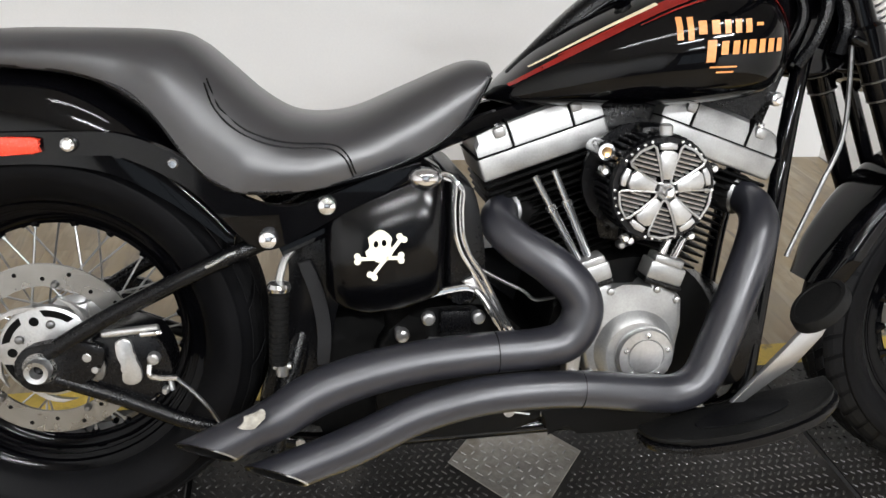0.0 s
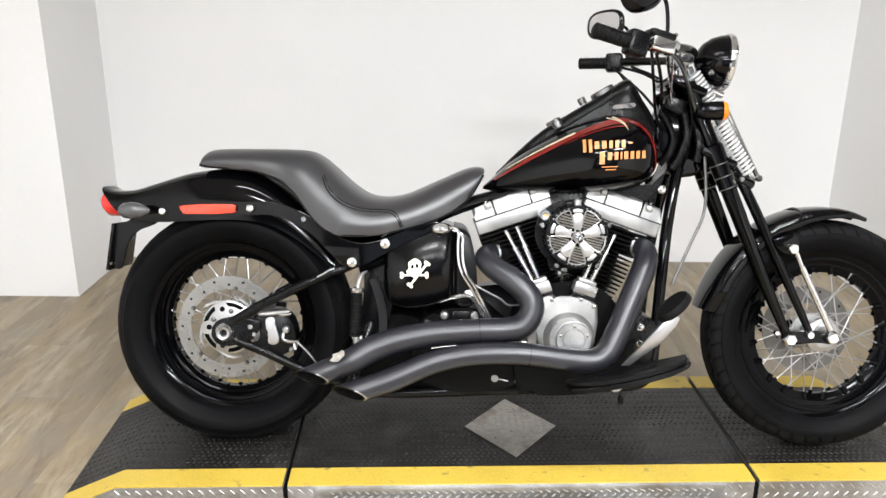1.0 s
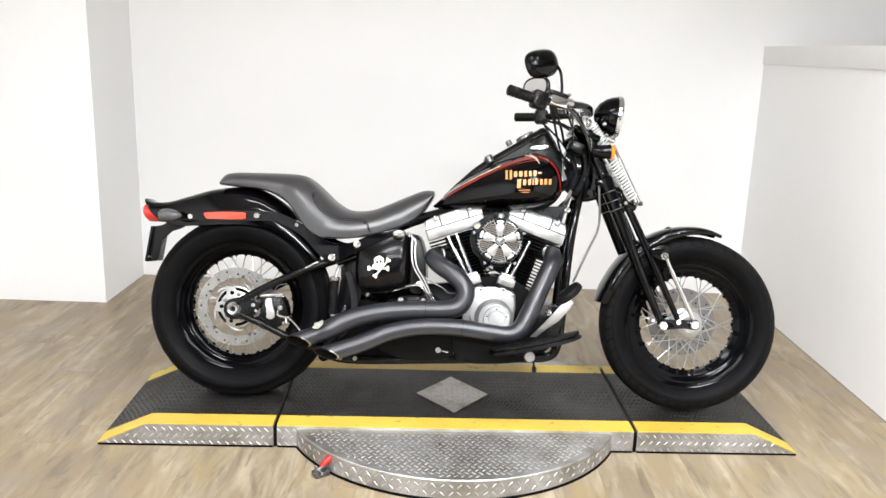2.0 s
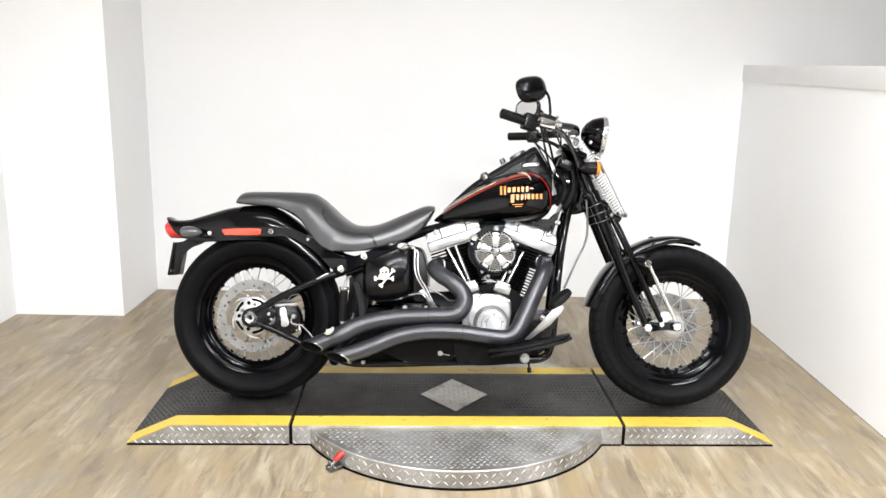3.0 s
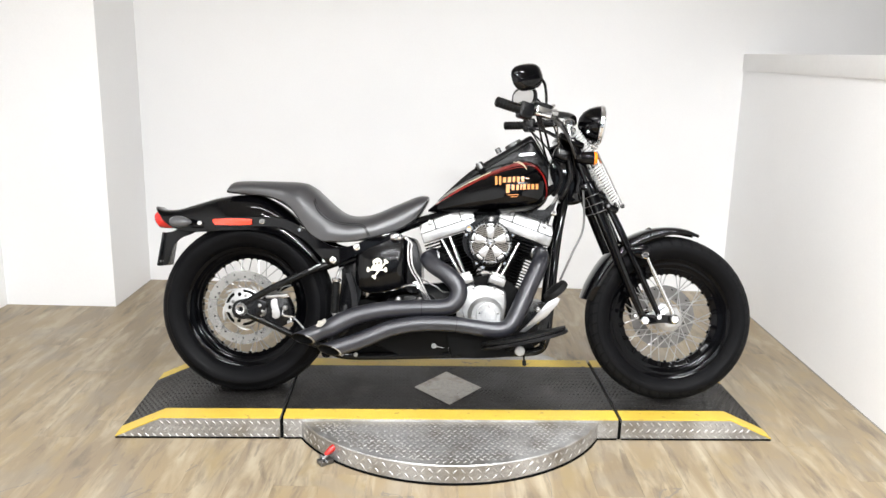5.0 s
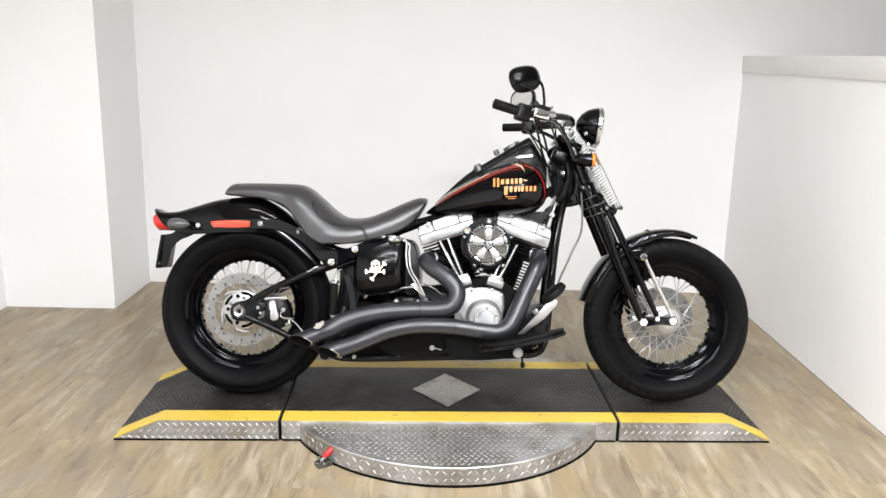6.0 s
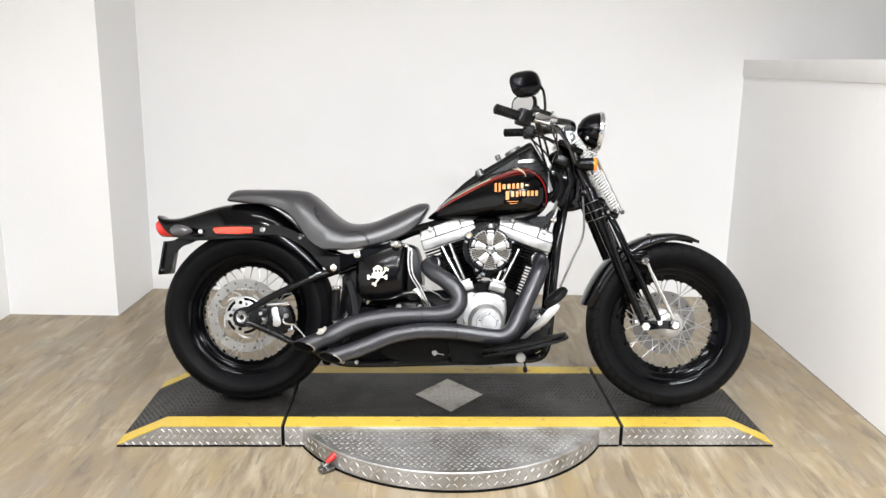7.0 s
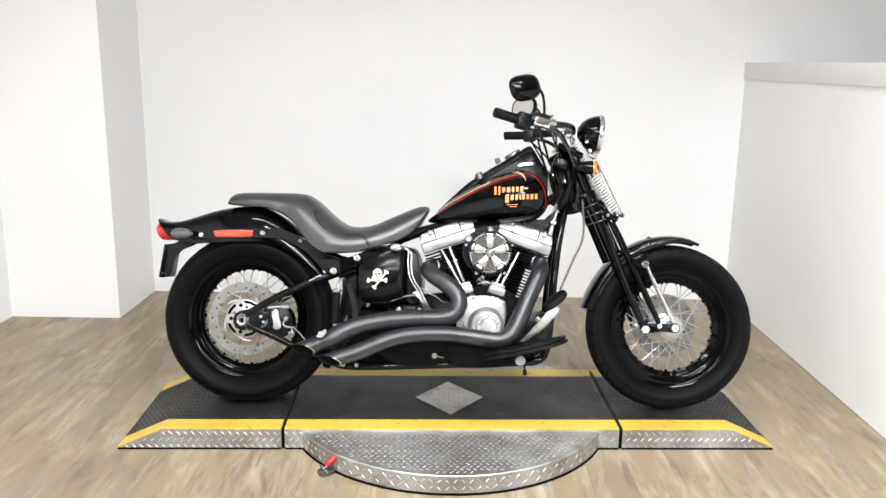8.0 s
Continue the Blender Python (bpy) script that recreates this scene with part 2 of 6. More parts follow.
def rod(bm, p0, p1, r0, r1=None, n=14, bevel=0.0):
    """A round bar from p0 to p1, with chamfered ends."""
    p0, p1 = Vector(p0), Vector(p1)
    r1 = r0 if r1 is None else r1
    d = (p1 - p0)
    q = d.to_track_quat("Z", "Y").to_matrix()
    ln = d.length
    steps = [(0, r0), (1, r1)]
    if bevel:
        k = bevel / ln
        steps = [(0, r0 - bevel), (k, r0), (1 - k, r1), (1, r1 - bevel)]
    secs = [[p0 + d * t + q @ Vector((r * math.cos(a), r * math.sin(a), 0)) for a in (2 * math.pi * i / n for i in range(n))] for t, r in steps]
    return rings(bm, secs)


def spline(pts, per=8):
    """Catmull-Rom through the points (of any number of coordinates)."""
    P = [np.array(p, float) for p in pts]
    P = [2 * P[0] - P[1]] + P + [2 * P[-1] - P[-2]]
    out = []
    for a, b, c, d in zip(P, P[1:], P[2:], P[3:]):
        for k in range(per):
            t = k / per
            out.append(0.5 * (2 * b + (c - a) * t + (2 * a - 5 * b + 4 * c - d) * t ** 2 + (3 * b - a - 3 * c + d) * t ** 3))
    return out + [P[-2]]


def sweep(bm, pts, r, n=14, per=8, caps=True):
    """A round tube along a smooth line; a point may carry its own radius as a fourth number."""
    line = spline([(*p, r) if len(p) == 3 else p for p in pts], per)
    up = None
    secs = []
    for i, p in enumerate(line):
        a, b = line[max(i - 1, 0)], line[min(i + 1, len(line) - 1)]
        t = Vector(b[:3] - a[:3]).normalized()
        if up is None:
            up = t.orthogonal().normalized()
        up = (up - t * up.dot(t)).normalized()
        w = t.cross(up)
        secs.append([Vector(p[:3]) + (up * math.cos(s) + w * math.sin(s)) * p[3] for s in (2 * math.pi * k / n for k in range(n))])
    return rings(bm, secs, caps=caps)


def lathe(bm, profile, n=48, axis="Y", closed=False, c=(0, 0, 0)):
    """Turns a profile of (radius, height) round an axis through c."""
    secs = []
    for i in range(n):
        a = 2 * math.pi * i / n
        ca, sa = math.cos(a), math.sin(a)
        if axis == "Y":
            secs.append([(c[0] + r * ca, c[1] + h, c[2] + r * sa) for r, h in profile])
        elif axis == "Z":
            secs.append([(c[0] + r * ca, c[1] + r * sa, c[2] + h) for r, h in profile])
        else:
            secs.append([(c[0] + h, c[1] + r * ca, c[2] + r * sa) for r, h in profile])
    return rings(bm, secs, closed=closed, caps=False, loop=True)


def slab(bm, outline, y0, y1, bevel=0.003, seg=2, plane="XZ"):
    """A plate of the given outline, with rounded rims."""
    f = (lambda u, v, w: (u, w, v)) if plane == "XZ" else (lambda u, v, w: (u, v, w))
    a = [bm.verts.new(f(u, v, y0)) for u, v in outline]
    b = [bm.verts.new(f(u, v, y1)) for u, v in outline]
    n = len(a)
    fs = [bm.faces.new(a), bm.faces.new(b[::-1])]
    for i in range(n):
        j = (i + 1) % n
        fs.append(bm.faces.new((a[i], b[i], b[j], a[j])))
    if bevel:
        es = [e for fc in fs[:2] for e in fc.edges]
        bmesh.ops.bevel(bm, geom=list(set(es)), offset=bevel, segments=seg, profile=0.5, affect="EDGES")
    return bm


def smooth2(pts, per=6):
    return [tuple(p) for p in spline(pts, per)]


def circle2(cx, cz, r, n=32):
    return [(cx + r * math.cos(2 * math.pi * i / n), cz + r * math.sin(2 * math.pi * i / n)) for i in range(n)]


def mirror_y(bm):
    """Adds the mirror image across the middle plane."""
    g = bmesh.ops.duplicate(bm, geom=list(bm.verts) + list(bm.edges) + list(bm.faces))["geom"]
    vs = [v for v in g if isinstance(v, bmesh.types.BMVert)]
    bmesh.ops.scale(bm, vec=(1, -1, 1), verts=vs)
    return bm


def interp(x, table):
    xs, ys = zip(*table)
    return float(np.interp(x, xs, ys))


# ---- room ----
def wall(name, x0, y0, z0, x1, y1, z1, material=WALLPAINT, label="plain white painted wall", category="wall"):
    bm = B()
    box(bm, ((x0 + x1) / 2, (y0 + y1) / 2, (z0 + z1) / 2), (x1 - x0, y1 - y0, z1 - z0))
    ob = part(name, bm, material)
    ob.matrix_basis = ROOM
    return tagged(ob, label, category, kind="structure")


floor = wall("floor", ROOM_W, ROOM_S, -0.12, ROOM_E, ROOM_N, -0.012, CONCRETE, "floor of limed oak planks running towards the back wall", "floor")
wall("wall_north", ROOM_W - 0.15, ROOM_N, -0.12, ROOM_E + 0.15, ROOM_N + 0.15, ROOM_H, label="white painted back wall behind the motorcycle")
wall("wall_west", ROOM_W - 0.15, ROOM_S, -0.12, ROOM_W, ROOM_N, ROOM_H)
# unseen east wall, added in grey so it bounces light onto the pier
wall("wall_east", ROOM_E, ROOM_S, -0.12, ROOM_E + 0.15, ROOM_N, ROOM_H, GREYWALL, "unseen grey wall that bounces light")
# unseen south wall, made dark so the black parts mirror little light
SOUTH = B()
for x0, z0, x1, z1 in ((ROOM_W - 0.15, -0.12, ROOM_E + 0.15, 1.0), (ROOM_W - 0.15, 2.5, ROOM_E + 0.15, ROOM_H), (ROOM_W - 0.15, 1.0, -1.2, 2.5), (1.6, 1.0, ROOM_E + 0.15, 2.5)):
    box(SOUTH, ((x0 + x1) / 2, ROOM_S - 0.075, (z0 + z1) / 2), (x1 - x0, 0.15, z1 - z0))
south = part("wall_south", SOUTH, DARKWALL)
south.matrix_basis = ROOM
tagged(south, "unseen wall with a window, kept dark for reflections", "wall", kind="structure")
win = thing("window_1", ROOM @ pose(0.2, ROOM_S - 0.03, 1.75), "wide shop window with dark mullions", "window", kind="structure")
for x in (-1.38, -0.46, 0.46, 1.38):
    part("mullion", box(B(), (x, 0, 0), (0.06, 0.05, 1.5), bevel=0.004), DARKWALL, win)
for z in (-0.73, 0.73):
    part("rail", box(B(), (0, 0.002, z), (2.8, 0.05, 0.05), bevel=0.004), DARKWALL, win)
wall("ceiling", ROOM_W - 0.15, ROOM_S - 0.15, ROOM_H, ROOM_E + 0.15, ROOM_N + 0.15, ROOM_H + 0.12, CEILPAINT, "flat pale grey painted ceiling", "ceiling")
wall("wall_pier", ROOM_W, 1.244, -0.012, -1.014, ROOM_N, ROOM_H, label="white boxed-out pier in the corner of the room", category="pier")
wall("wall_low", LOW_X, ROOM_S, -0.012, LOW_X + 0.14, ROOM_N, 1.325, label="low white partition wall beside the lift")
# the shadow gap at the partition's foot, drawn as a thin strip
part("floor_joint", box(B(), (LOW_X - 0.0015, (ROOM_S + ROOM_N) / 2, 0.001), (0.004, ROOM_N - ROOM_S - 0.01, 0.005)), CONCRETE, bpy.data.objects["wall_low"], "thin grey strip for the shadow gap along the floor")
bm = B()
box(bm, (LOW_X + 0.07, (ROOM_S + ROOM_N) / 2, 1.372), (0.160, ROOM_N - ROOM_S, 0.094), bevel=0.004)
cap = part("trim_cap", bm, TRIMPAINT)
cap.matrix_basis = ROOM
tagged(cap, "white painted cap board on the low partition", "trim", kind="structure")

# lamps on the ceiling
first = None
for lx, ly, watts in LAMPS:
    if first is None:
        first = thing("ceiling_light", ROOM @ pose(lx, ly, ROOM_H), "white fluorescent batten fixed under the ceiling", "lamp", "battens on the ceiling")
        part("housing", box(B(), (0, 0, -0.045), (1.24, 0.26, 0.088), bevel=0.006), HOUSING, first)
        for s in (-0.62, 0.62):
            part("end_cap", box(B(), (s, 0, -0.06), (0.02, 0.24, 0.07), bevel=0.004), TRIMPAINT, first)
    else:
        copy_thing(first, ROOM @ pose(lx, ly, ROOM_H))

# ---- motorcycle turntable lift ----
DECK = 0.083
DX0, DX1, SEAM1, SEAM2, DY, DYF = -0.429, 1.999, 0.175, 1.422, 0.283, 0.315
CX = 0.794


def deck_profile(x0, x1):
    """Height profile of a deck section between two of its ends."""
    pts = []
    for x, z in ((DX0, 0.006), (-0.262, DECK - 0.004), (1.838, DECK - 0.004), (DX1, 0.006)):
        if x0 <= x <= x1:
            pts.append((x, z))
    if not pts or pts[0][0] > x0:
        pts.insert(0, (x0, DECK - 0.004))
    if pts[-1][0] < x1:
        pts.append((x1, DECK - 0.004))
    return pts


def deck_z(x):
    return interp(x, [(DX0, 0.006), (-0.262, DECK - 0.004), (1.838, DECK - 0.004), (DX1, 0.006)])


lift = thing("motorcycle_turntable", pose(0, 0, 0), "low tread-plate motorcycle turntable with black mats and yellow edges", "turntable")


def lozenges(name, spots, size, material, parent, label):
    """Raised tread lozenges: spots are (centre, along, across, normal); alternate ones lie crosswise."""
    verts, faces = [], []
    for c, u, v, n, odd in spots:
        d = (u + v).normalized() if odd else (u - v).normalized()
        e = n.cross(d)
        a, w, h = size
        base = len(verts)
        for s, t, z in ((-a, 0, -0.0005), (-a * 0.4, -w, -0.0005), (a * 0.4, -w, -0.0005), (a, 0, -0.0005), (a * 0.4, w, -0.0005), (-a * 0.4, w, -0.0005),
                        (-a * 0.5, 0, h), (a * 0.5, 0, h)):
            verts.append(c + d * s + e * t + n * z)
        for f in ((0, 1, 6), (1, 2, 7, 6), (2, 3, 7), (3, 4, 7), (4, 5, 6, 7), (5, 0, 6)):
            faces.append([base + i for i in f])
    me = bpy.data.meshes.new(name)
    me.from_pydata(verts, [], faces)
    me.materials.append(material)
    ob = new(name, me)
    ob.parent = parent
    return tagged(ob, label, kind="stuff")


X, Y, Z = Vector((1, 0, 0)), Vector((0, 1, 0)), Vector((0, 0, 1))
for name, x0, x1 in (("ramp_section", DX0, SEAM1 - 0.006), ("centre_section", SEAM1 + 0.006, SEAM2 - 0.006), ("ramp_section", SEAM2 + 0.006, DX1)):
    prof = deck_profile(x0, x1)
    sec = part(name, slab(B(), [(x0, 0.002), *prof, (x1, 0.002)] if prof[0][1] > 0.01 and prof[-1][1] > 0.01 else
                          ([*prof, (x1, 0.002)] if prof[0][1] < 0.01 else [(x0, 0.002), *prof]), -DY, DYF, 0.0015, 1), PLATE, lift, "bare aluminium tread-plate deck section")
    for s in (-1, 1):
        bm = B()
        y0, y1 = (-DY + 0.078, -DY - 0.0005) if s < 0 else (DYF - 0.078, DYF + 0.0005)
        secs = [[(x, y0, z), (x, y0, z + 0.0042), (x, y1, z + 0.0042), (x, y1, z)] for x, z in ((px + 0.001 * (px == x0) - 0.001 * (px == x1), pz) for px, pz in prof)]
        rings(bm, secs)
        part("edge_tape", bm, YELLOW, sec, "worn yellow safety edge")
    # rubber strip, near-black to draw the shadow line under the deck
    part("base_strip", box(B(), ((x0 + x1) / 2, (DYF - DY) / 2, 0.0035), (x1 - x0 - 0.004, DY + DYF + 0.005, 0.0066), bevel=0.001, seg=1), DEEPBLACK, sec, "black rubber base strip drawing the shadow line")
    bm = B()
    secs = [[(x, -DY + 0.079, z), (x, -DY + 0.079, z + 0.0035), (x, DYF - 0.079, z + 0.0035), (x, DYF - 0.079, z)] for x, z in prof]
    rings(bm, secs)
    part("mat", bm, MATRUBBER, sec, "scuffed black anti-slip mat")
    spots, pitch = [], 0.0165
    nx, ny = int((x1 - x0) / pitch), int((DY + DYF - 0.175) / pitch)
    for i in range(nx):
        for j in range(ny):
            x, y = x0 + (i + 0.3 + 0.5 * (j % 2)) * pitch, -DY + 0.09 + (j + 0.3) * pitch
            if abs(x - CX) / 0.143 + abs(y) / 0.173 < 1.0:
                continue
            slope = (deck_z(x + 0.002) - deck_z(x - 0.002)) / 0.004
            n = Vector((-slope, 0, 1)).normalized()
            spots.append((Vector((x, y, deck_z(x) + 0.0035)), Y.cross(n).normalized(), Y, n, j % 2))
    lozenges("tread_pattern", spots, (0.0076, 0.0028, 0.0017), MATWORNGLINT, sec, "raised tread lozenges of the mat")
    spots = []
    for i in range(int((x1 - x0) / 0.027)):
        for j in range(3):
            x, z = x0 + (i + 0.3 + 0.5 * (j % 2)) * 0.027, 0.012 + j * 0.0255
            if z < deck_z(x) - 0.008:
                spots.append((Vector((x, -DY, z)), X, Z, -Y, j % 2))
    lozenges("side_tread", spots, (0.0115, 0.0032, 0.0018), PLATETOP, sec, "raised lozenges of the tread plate")
for sx in (SEAM1, SEAM2):
    part("joint", box(B(), (sx, (DYF - DY) / 2, 0.036), (0.0118, DY + DYF - 0.004, 0.066)), DEEPBLACK, lift, "black gap between two deck sections")

bm = lathe(B(), [(0.0, 0.007), (0.611, 0.007), (0.615, 0.0085), (0.615, 0.068), (0.612, 0.0715), (0.0, 0.0715)], 128, "Z", c=(CX, 0, 0))
disc = part("turntable_disc", finish(bm, doubles=True), PLATE, lift, "round aluminium tread-plate turntable under the deck")
spots = []
for i in range(-28, 29):
    for j in range(-33, 34):
        x, y = (i + 0.5 * (j % 2)) * 0.0225, j * 0.0190
        if x * x + y * y < 0.592 ** 2 and not -DY - 0.012 < y < DYF + 0.012:
            spots.append((Vector((CX + x, y, 0.0715)), X, Y, Z, j % 2))
lozenges("disc_tread", spots, (0.0115, 0.0033, 0.0019), PLATETOP, disc, "raised lozenges of the tread plate")
spots = []
for i in range(144):
    a = 2 * math.pi * i / 144
    n = Vector((math.cos(a), math.sin(a), 0))
    if not -DY - 0.01 < 0.615 * n.y < DYF + 0.01:
        for j in range(2):
            spots.append((Vector((CX, 0, 0.024 + 0.026 * j)) + n * 0.615, Z.cross(n), Z, n, (i + j) % 2))
lozenges("rim_tread", spots, (0.0115, 0.0033, 0.0019), PLATETOP, disc, "raised lozenges of the tread plate")
# rubber ring that also draws the shadow line below the disc
bm = lathe(B(), [(0.0, 0.0005), (0.618, 0.0005), (0.618, 0.0065), (0.0, 0.0065)], 96, "Z", c=(CX, 0, 0))
part("base_ring", finish(bm, doubles=True), DEEPBLACK, disc, "black rubber base ring drawing the shadow line")

diamond = part("floor_plate", slab(B(), [(CX - 0.135, 0), (CX, -0.165), (CX + 0.135, 0), (CX, 0.165)], DECK + 0.0005, DECK + 0.0035, 0.001, 1, "XY"), SCUFFED, lift, "scuffed diamond-shaped aluminium cover plate")
spots = []
for i in range(-6, 7):
    for j in range(-8, 9):
        x, y = i * 0.02, j * 0.02
        if abs(x) / 0.121 + abs(y) / 0.150 < 1:
            spots.append((Vector((CX + x, y, DECK + 0.0035)), X, Y, Z, (i + j) % 2))
lozenges("plate_tread", spots, (0.0085, 0.0024, 0.0012), PLATE, diamond, "worn lozenges of the tread plate")

clamp = part("locking_clamp", B(), DARKSTEEL, lift, "steel toggle clamp with a red grip")
bm = B()
box(bm, (0.335, -0.470, 0.010), (0.05, 0.035, 0.016), pose(0, 0, 0, 0, 0, 35), 0.002)
rod(bm, (0.315, -0.485, 0.012), (0.36, -0.455, 0.045), 0.007, n=10, bevel=0.001)
rod(bm, (0.318, -0.465, 0.03), (0.345, -0.49, 0.012), 0.005, n=8, bevel=0.001)
rod(bm, (0.325, -0.495, 0.02), (0.322, -0.455, 0.02), 0.006, n=8, bevel=0.001)
bm.transform(Matrix.Translation((0.018, 0, 0)))
bm.to_mesh(clamp.data), bm.free()
part("grip", sweep(B(), [(0.354, -0.468, 0.030, 0.008), (0.364, -0.461, 0.040, 0.011), (0.380, -0.451, 0.053, 0.0115), (0.388, -0.446, 0.059, 0.008)], 0.012, 12), REDPLASTIC, clamp, "red plastic grip")

# ---- motorcycle ----
SKEW, LEAN = -2.83, 13.05
bike = thing("motorcycle", pose(0.007, -0.017, DECK + 0.006, -LEAN, 0, SKEW), "black cruiser motorcycle with springer fork leaning on its side stand", "motorcycle")


def bolt(parent, p, r=0.011, h=0.010, material=CHROME, name="bolt", d=-1):
    """A domed cap bolt that points to the near (d = -1) side."""
    x, y, z = p
    bm = lathe(B(), [(0.0, d * h), (r * 0.55, d * h), (r * 0.85, d * h * 0.8), (r, d * h * 0.35), (r, -d * 0.006)], 16, "Y", c=(x, y, z))
    return part(name, finish(bm, doubles=True), material, parent)


def tyre_profile(R, half, rim):
    """Half-round cruiser tyre: bead, bulged sidewall, shoulder, round crown."""
    w = half
    side = [(rim, -w * 0.62), (rim + 0.012, -w * 0.80), (rim + (R - rim) * 0.38, -w * 0.985), (rim + (R - rim) * 0.58, -w), (R - 0.036, -w * 0.95),
            (R - 0.018, -w * 0.78), (R - 0.006, -w * 0.48), (R, 0)]
    half_p = smooth2(side, 4)
    return half_p + [(r, -h) for r, h in half_p[-2::-1]]


def crown(R, half, h):
    """Radius of the tyre's surface at a distance h from its middle."""
    p = [(abs(b), a) for a, b in tyre_profile(R, half, R * 0.7) if a > R - 0.05 and b <= 0]
    p.sort()
    return interp(abs(h), p)


def make_wheel(name, c, R, half, rim_r, opening, spokes, label, nb, rows, proud):
    w = node(name, bike, pose(*c))
    tagged(w, label)
    bm = lathe(B(), tyre_profile(R, half, rim_r), 96, "Y")
    tyre = part("tyre", bm, RUBBER, w, "black cruiser tyre", 60)
    # tread blocks standing proud of the carcass, which is blacker to paint the grooves' shade
    verts, faces = [], []
    for s in (-1, 1):
        for k in range(nb):
            for h0, h1, a0, a1 in rows:
                base = len(verts)
                for lift_r in (0.0, proud):
                    for i in range(4):
                        u = i / 3
                        h = half * (h0 + (h1 - h0) * u)
                        for a in (a0, (a0 + a1) / 2, a1):
                            ang = 2 * math.pi * (k + a + 0.35 * u * (1 if s > 0 else -1) * 1.0 + (0.5 if s > 0 else 0)) / nb
                            r = crown(R, half, h) + lift_r - 0.0006
                            verts.append((r * math.cos(ang), s * h, r * math.sin(ang)))
                for i in range(3):
                    for j in range(2):
                        q = base + 12 + i * 3 + j
                        faces.append((q, q + 1, q + 4, q + 3))
                for a, b in [(i * 3, i * 3 + 3) for i in range(3)] + [(i * 3 + 5, i * 3 + 2) for i in range(3)] + [(1, 0), (2, 1), (9, 10), (10, 11)]:
                    faces.append((base + a, base + b, base + b + 12, base + a + 12))
    me = bpy.data.meshes.new("tread")
    me.from_pydata(verts, [], faces)
    me.materials.append(TREAD)
    tr = new("tread", me)
    tr.parent = w
    tagged(tr, "grooved tread blocks", kind="stuff")
    # deep drop-centre rim
    hw = half * 0.66
    prof = [(rim_r + 0.010, -hw - 0.006), (rim_r + 0.012, -hw), (rim_r + 0.004, -hw + 0.004), (rim_r - 0.004, -hw + 0.012), (rim_r - 0.012, -hw + 0.014), (rim_r - 0.016, -hw + 0.030),
            (rim_r - 0.018, -hw * 0.70), (rim_r - 0.0215, -hw * 0.69), (rim_r - 0.0225, -hw * 0.62), (rim_r - 0.026, -hw * 0.60), (rim_r - 0.027, -hw * 0.52), (opening + 0.024, -hw * 0.46), (opening + 0.020, -hw * 0.45), (opening + 0.017, -hw * 0.38), (opening + 0.006, -hw * 0.32), (opening, -hw * 0.22)]
    prof = prof + [(r, -h) for r, h in prof[::-1]]
    back = [(r + 0.004, h * 0.98) for r, h in prof[::-1]]
    part("rim", lathe(B(), prof + back, 96, "Y", closed=True), RIM, w, "gloss black laced rim")
    hub = lathe(B(), [(0.0, -0.062), (0.030, -0.062), (0.030, -0.050), (0.046, -0.046), (0.048, -0.038), (0.030, -0.030), (0.026, 0.0), (0.030, 0.030), (0.048, 0.038), (0.046, 0.046), (0.034, 0.050), (0.030, 0.062), (0.0, 0.062)], 32, "Y")
    part("hub", finish(hub, doubles=True), SPOKE, w, "bright wheel hub")
    # crossed spokes
    for k in range(spokes):
        a = 2 * math.pi * k / spokes
        side = -1 if k % 2 else 1
        turn = (0.62 if (k // 2) % 2 else -0.62)
        p0 = Vector((0.048 * math.cos(a + turn * 1.9), side * 0.040, 0.048 * math.sin(a + turn * 1.9)))
        p1 = Vector(((opening + 0.004) * math.cos(a), side * 0.012, (opening + 0.004) * math.sin(a)))
        bm = B()
        rod(bm, p0, p1, 0.0019, n=7)
        d = (p1 - p0).normalized()
        rod(bm, p1 - d * 0.012, p1 + d * 0.002, 0.0030, n=7, bevel=0.0006)
        part("spoke", bm, SPOKE, w)
        bm = B()
        rod(bm, p1 - d * 0.008, p1 + d * 0.012, 0.0055, 0.0115, n=9)
        part("nipple_seat", bm, RIM, w)
    return w


def disc_rotor(parent, y, r_out, r_in, label, material=STEEL):
    bm = B()
    lathe(bm, [(r_in, y - 0.0025), (r_in, y + 0.0025), (r_out, y + 0.0025), (r_out, y - 0.0025)], 72, "Y", closed=True)
    rot = part("brake_disc", bm, material, parent, label)
    # black discs on the face stand in for the shaded holes
    for ring_r, n, ph in ((r_out - 0.012, 10, 0.0), (r_in + 0.012, 10, 0.31)):
        for k in range(n):
            a = 2 * math.pi * k / n + ph
            part("drilled_hole", lathe(B(), [(0.0, y - 0.0028), (0.0036, y - 0.0028), (0.0036, y)], 8, "Y", c=(ring_r * math.cos(a), 0, ring_r * math.sin(a))), DEEPBLACK, rot)
    return rot


RW, FW = (-0.003, 0.0, 0.322), (1.634, -0.012, 0.316)
rear = make_wheel("rear_wheel", RW, 0.333, 0.098, 0.232, 0.186, 40, "wide rear wheel with a black rim and chrome spokes", 20, ((0.03, 0.50, 0.03, 0.93), (0.53, 0.84, 0.03, 0.90)), 0.0018)
rotor = disc_rotor(rear, -0.094, 0.141, 0.105, "drilled steel brake disc")
# swirled carrier of the rear disc
bm = B()
lathe(bm, [(0.0, -0.104), (0.069, -0.104), (0.074, -0.101), (0.076, -0.094), (0.0, -0.094)], 40, "Y")
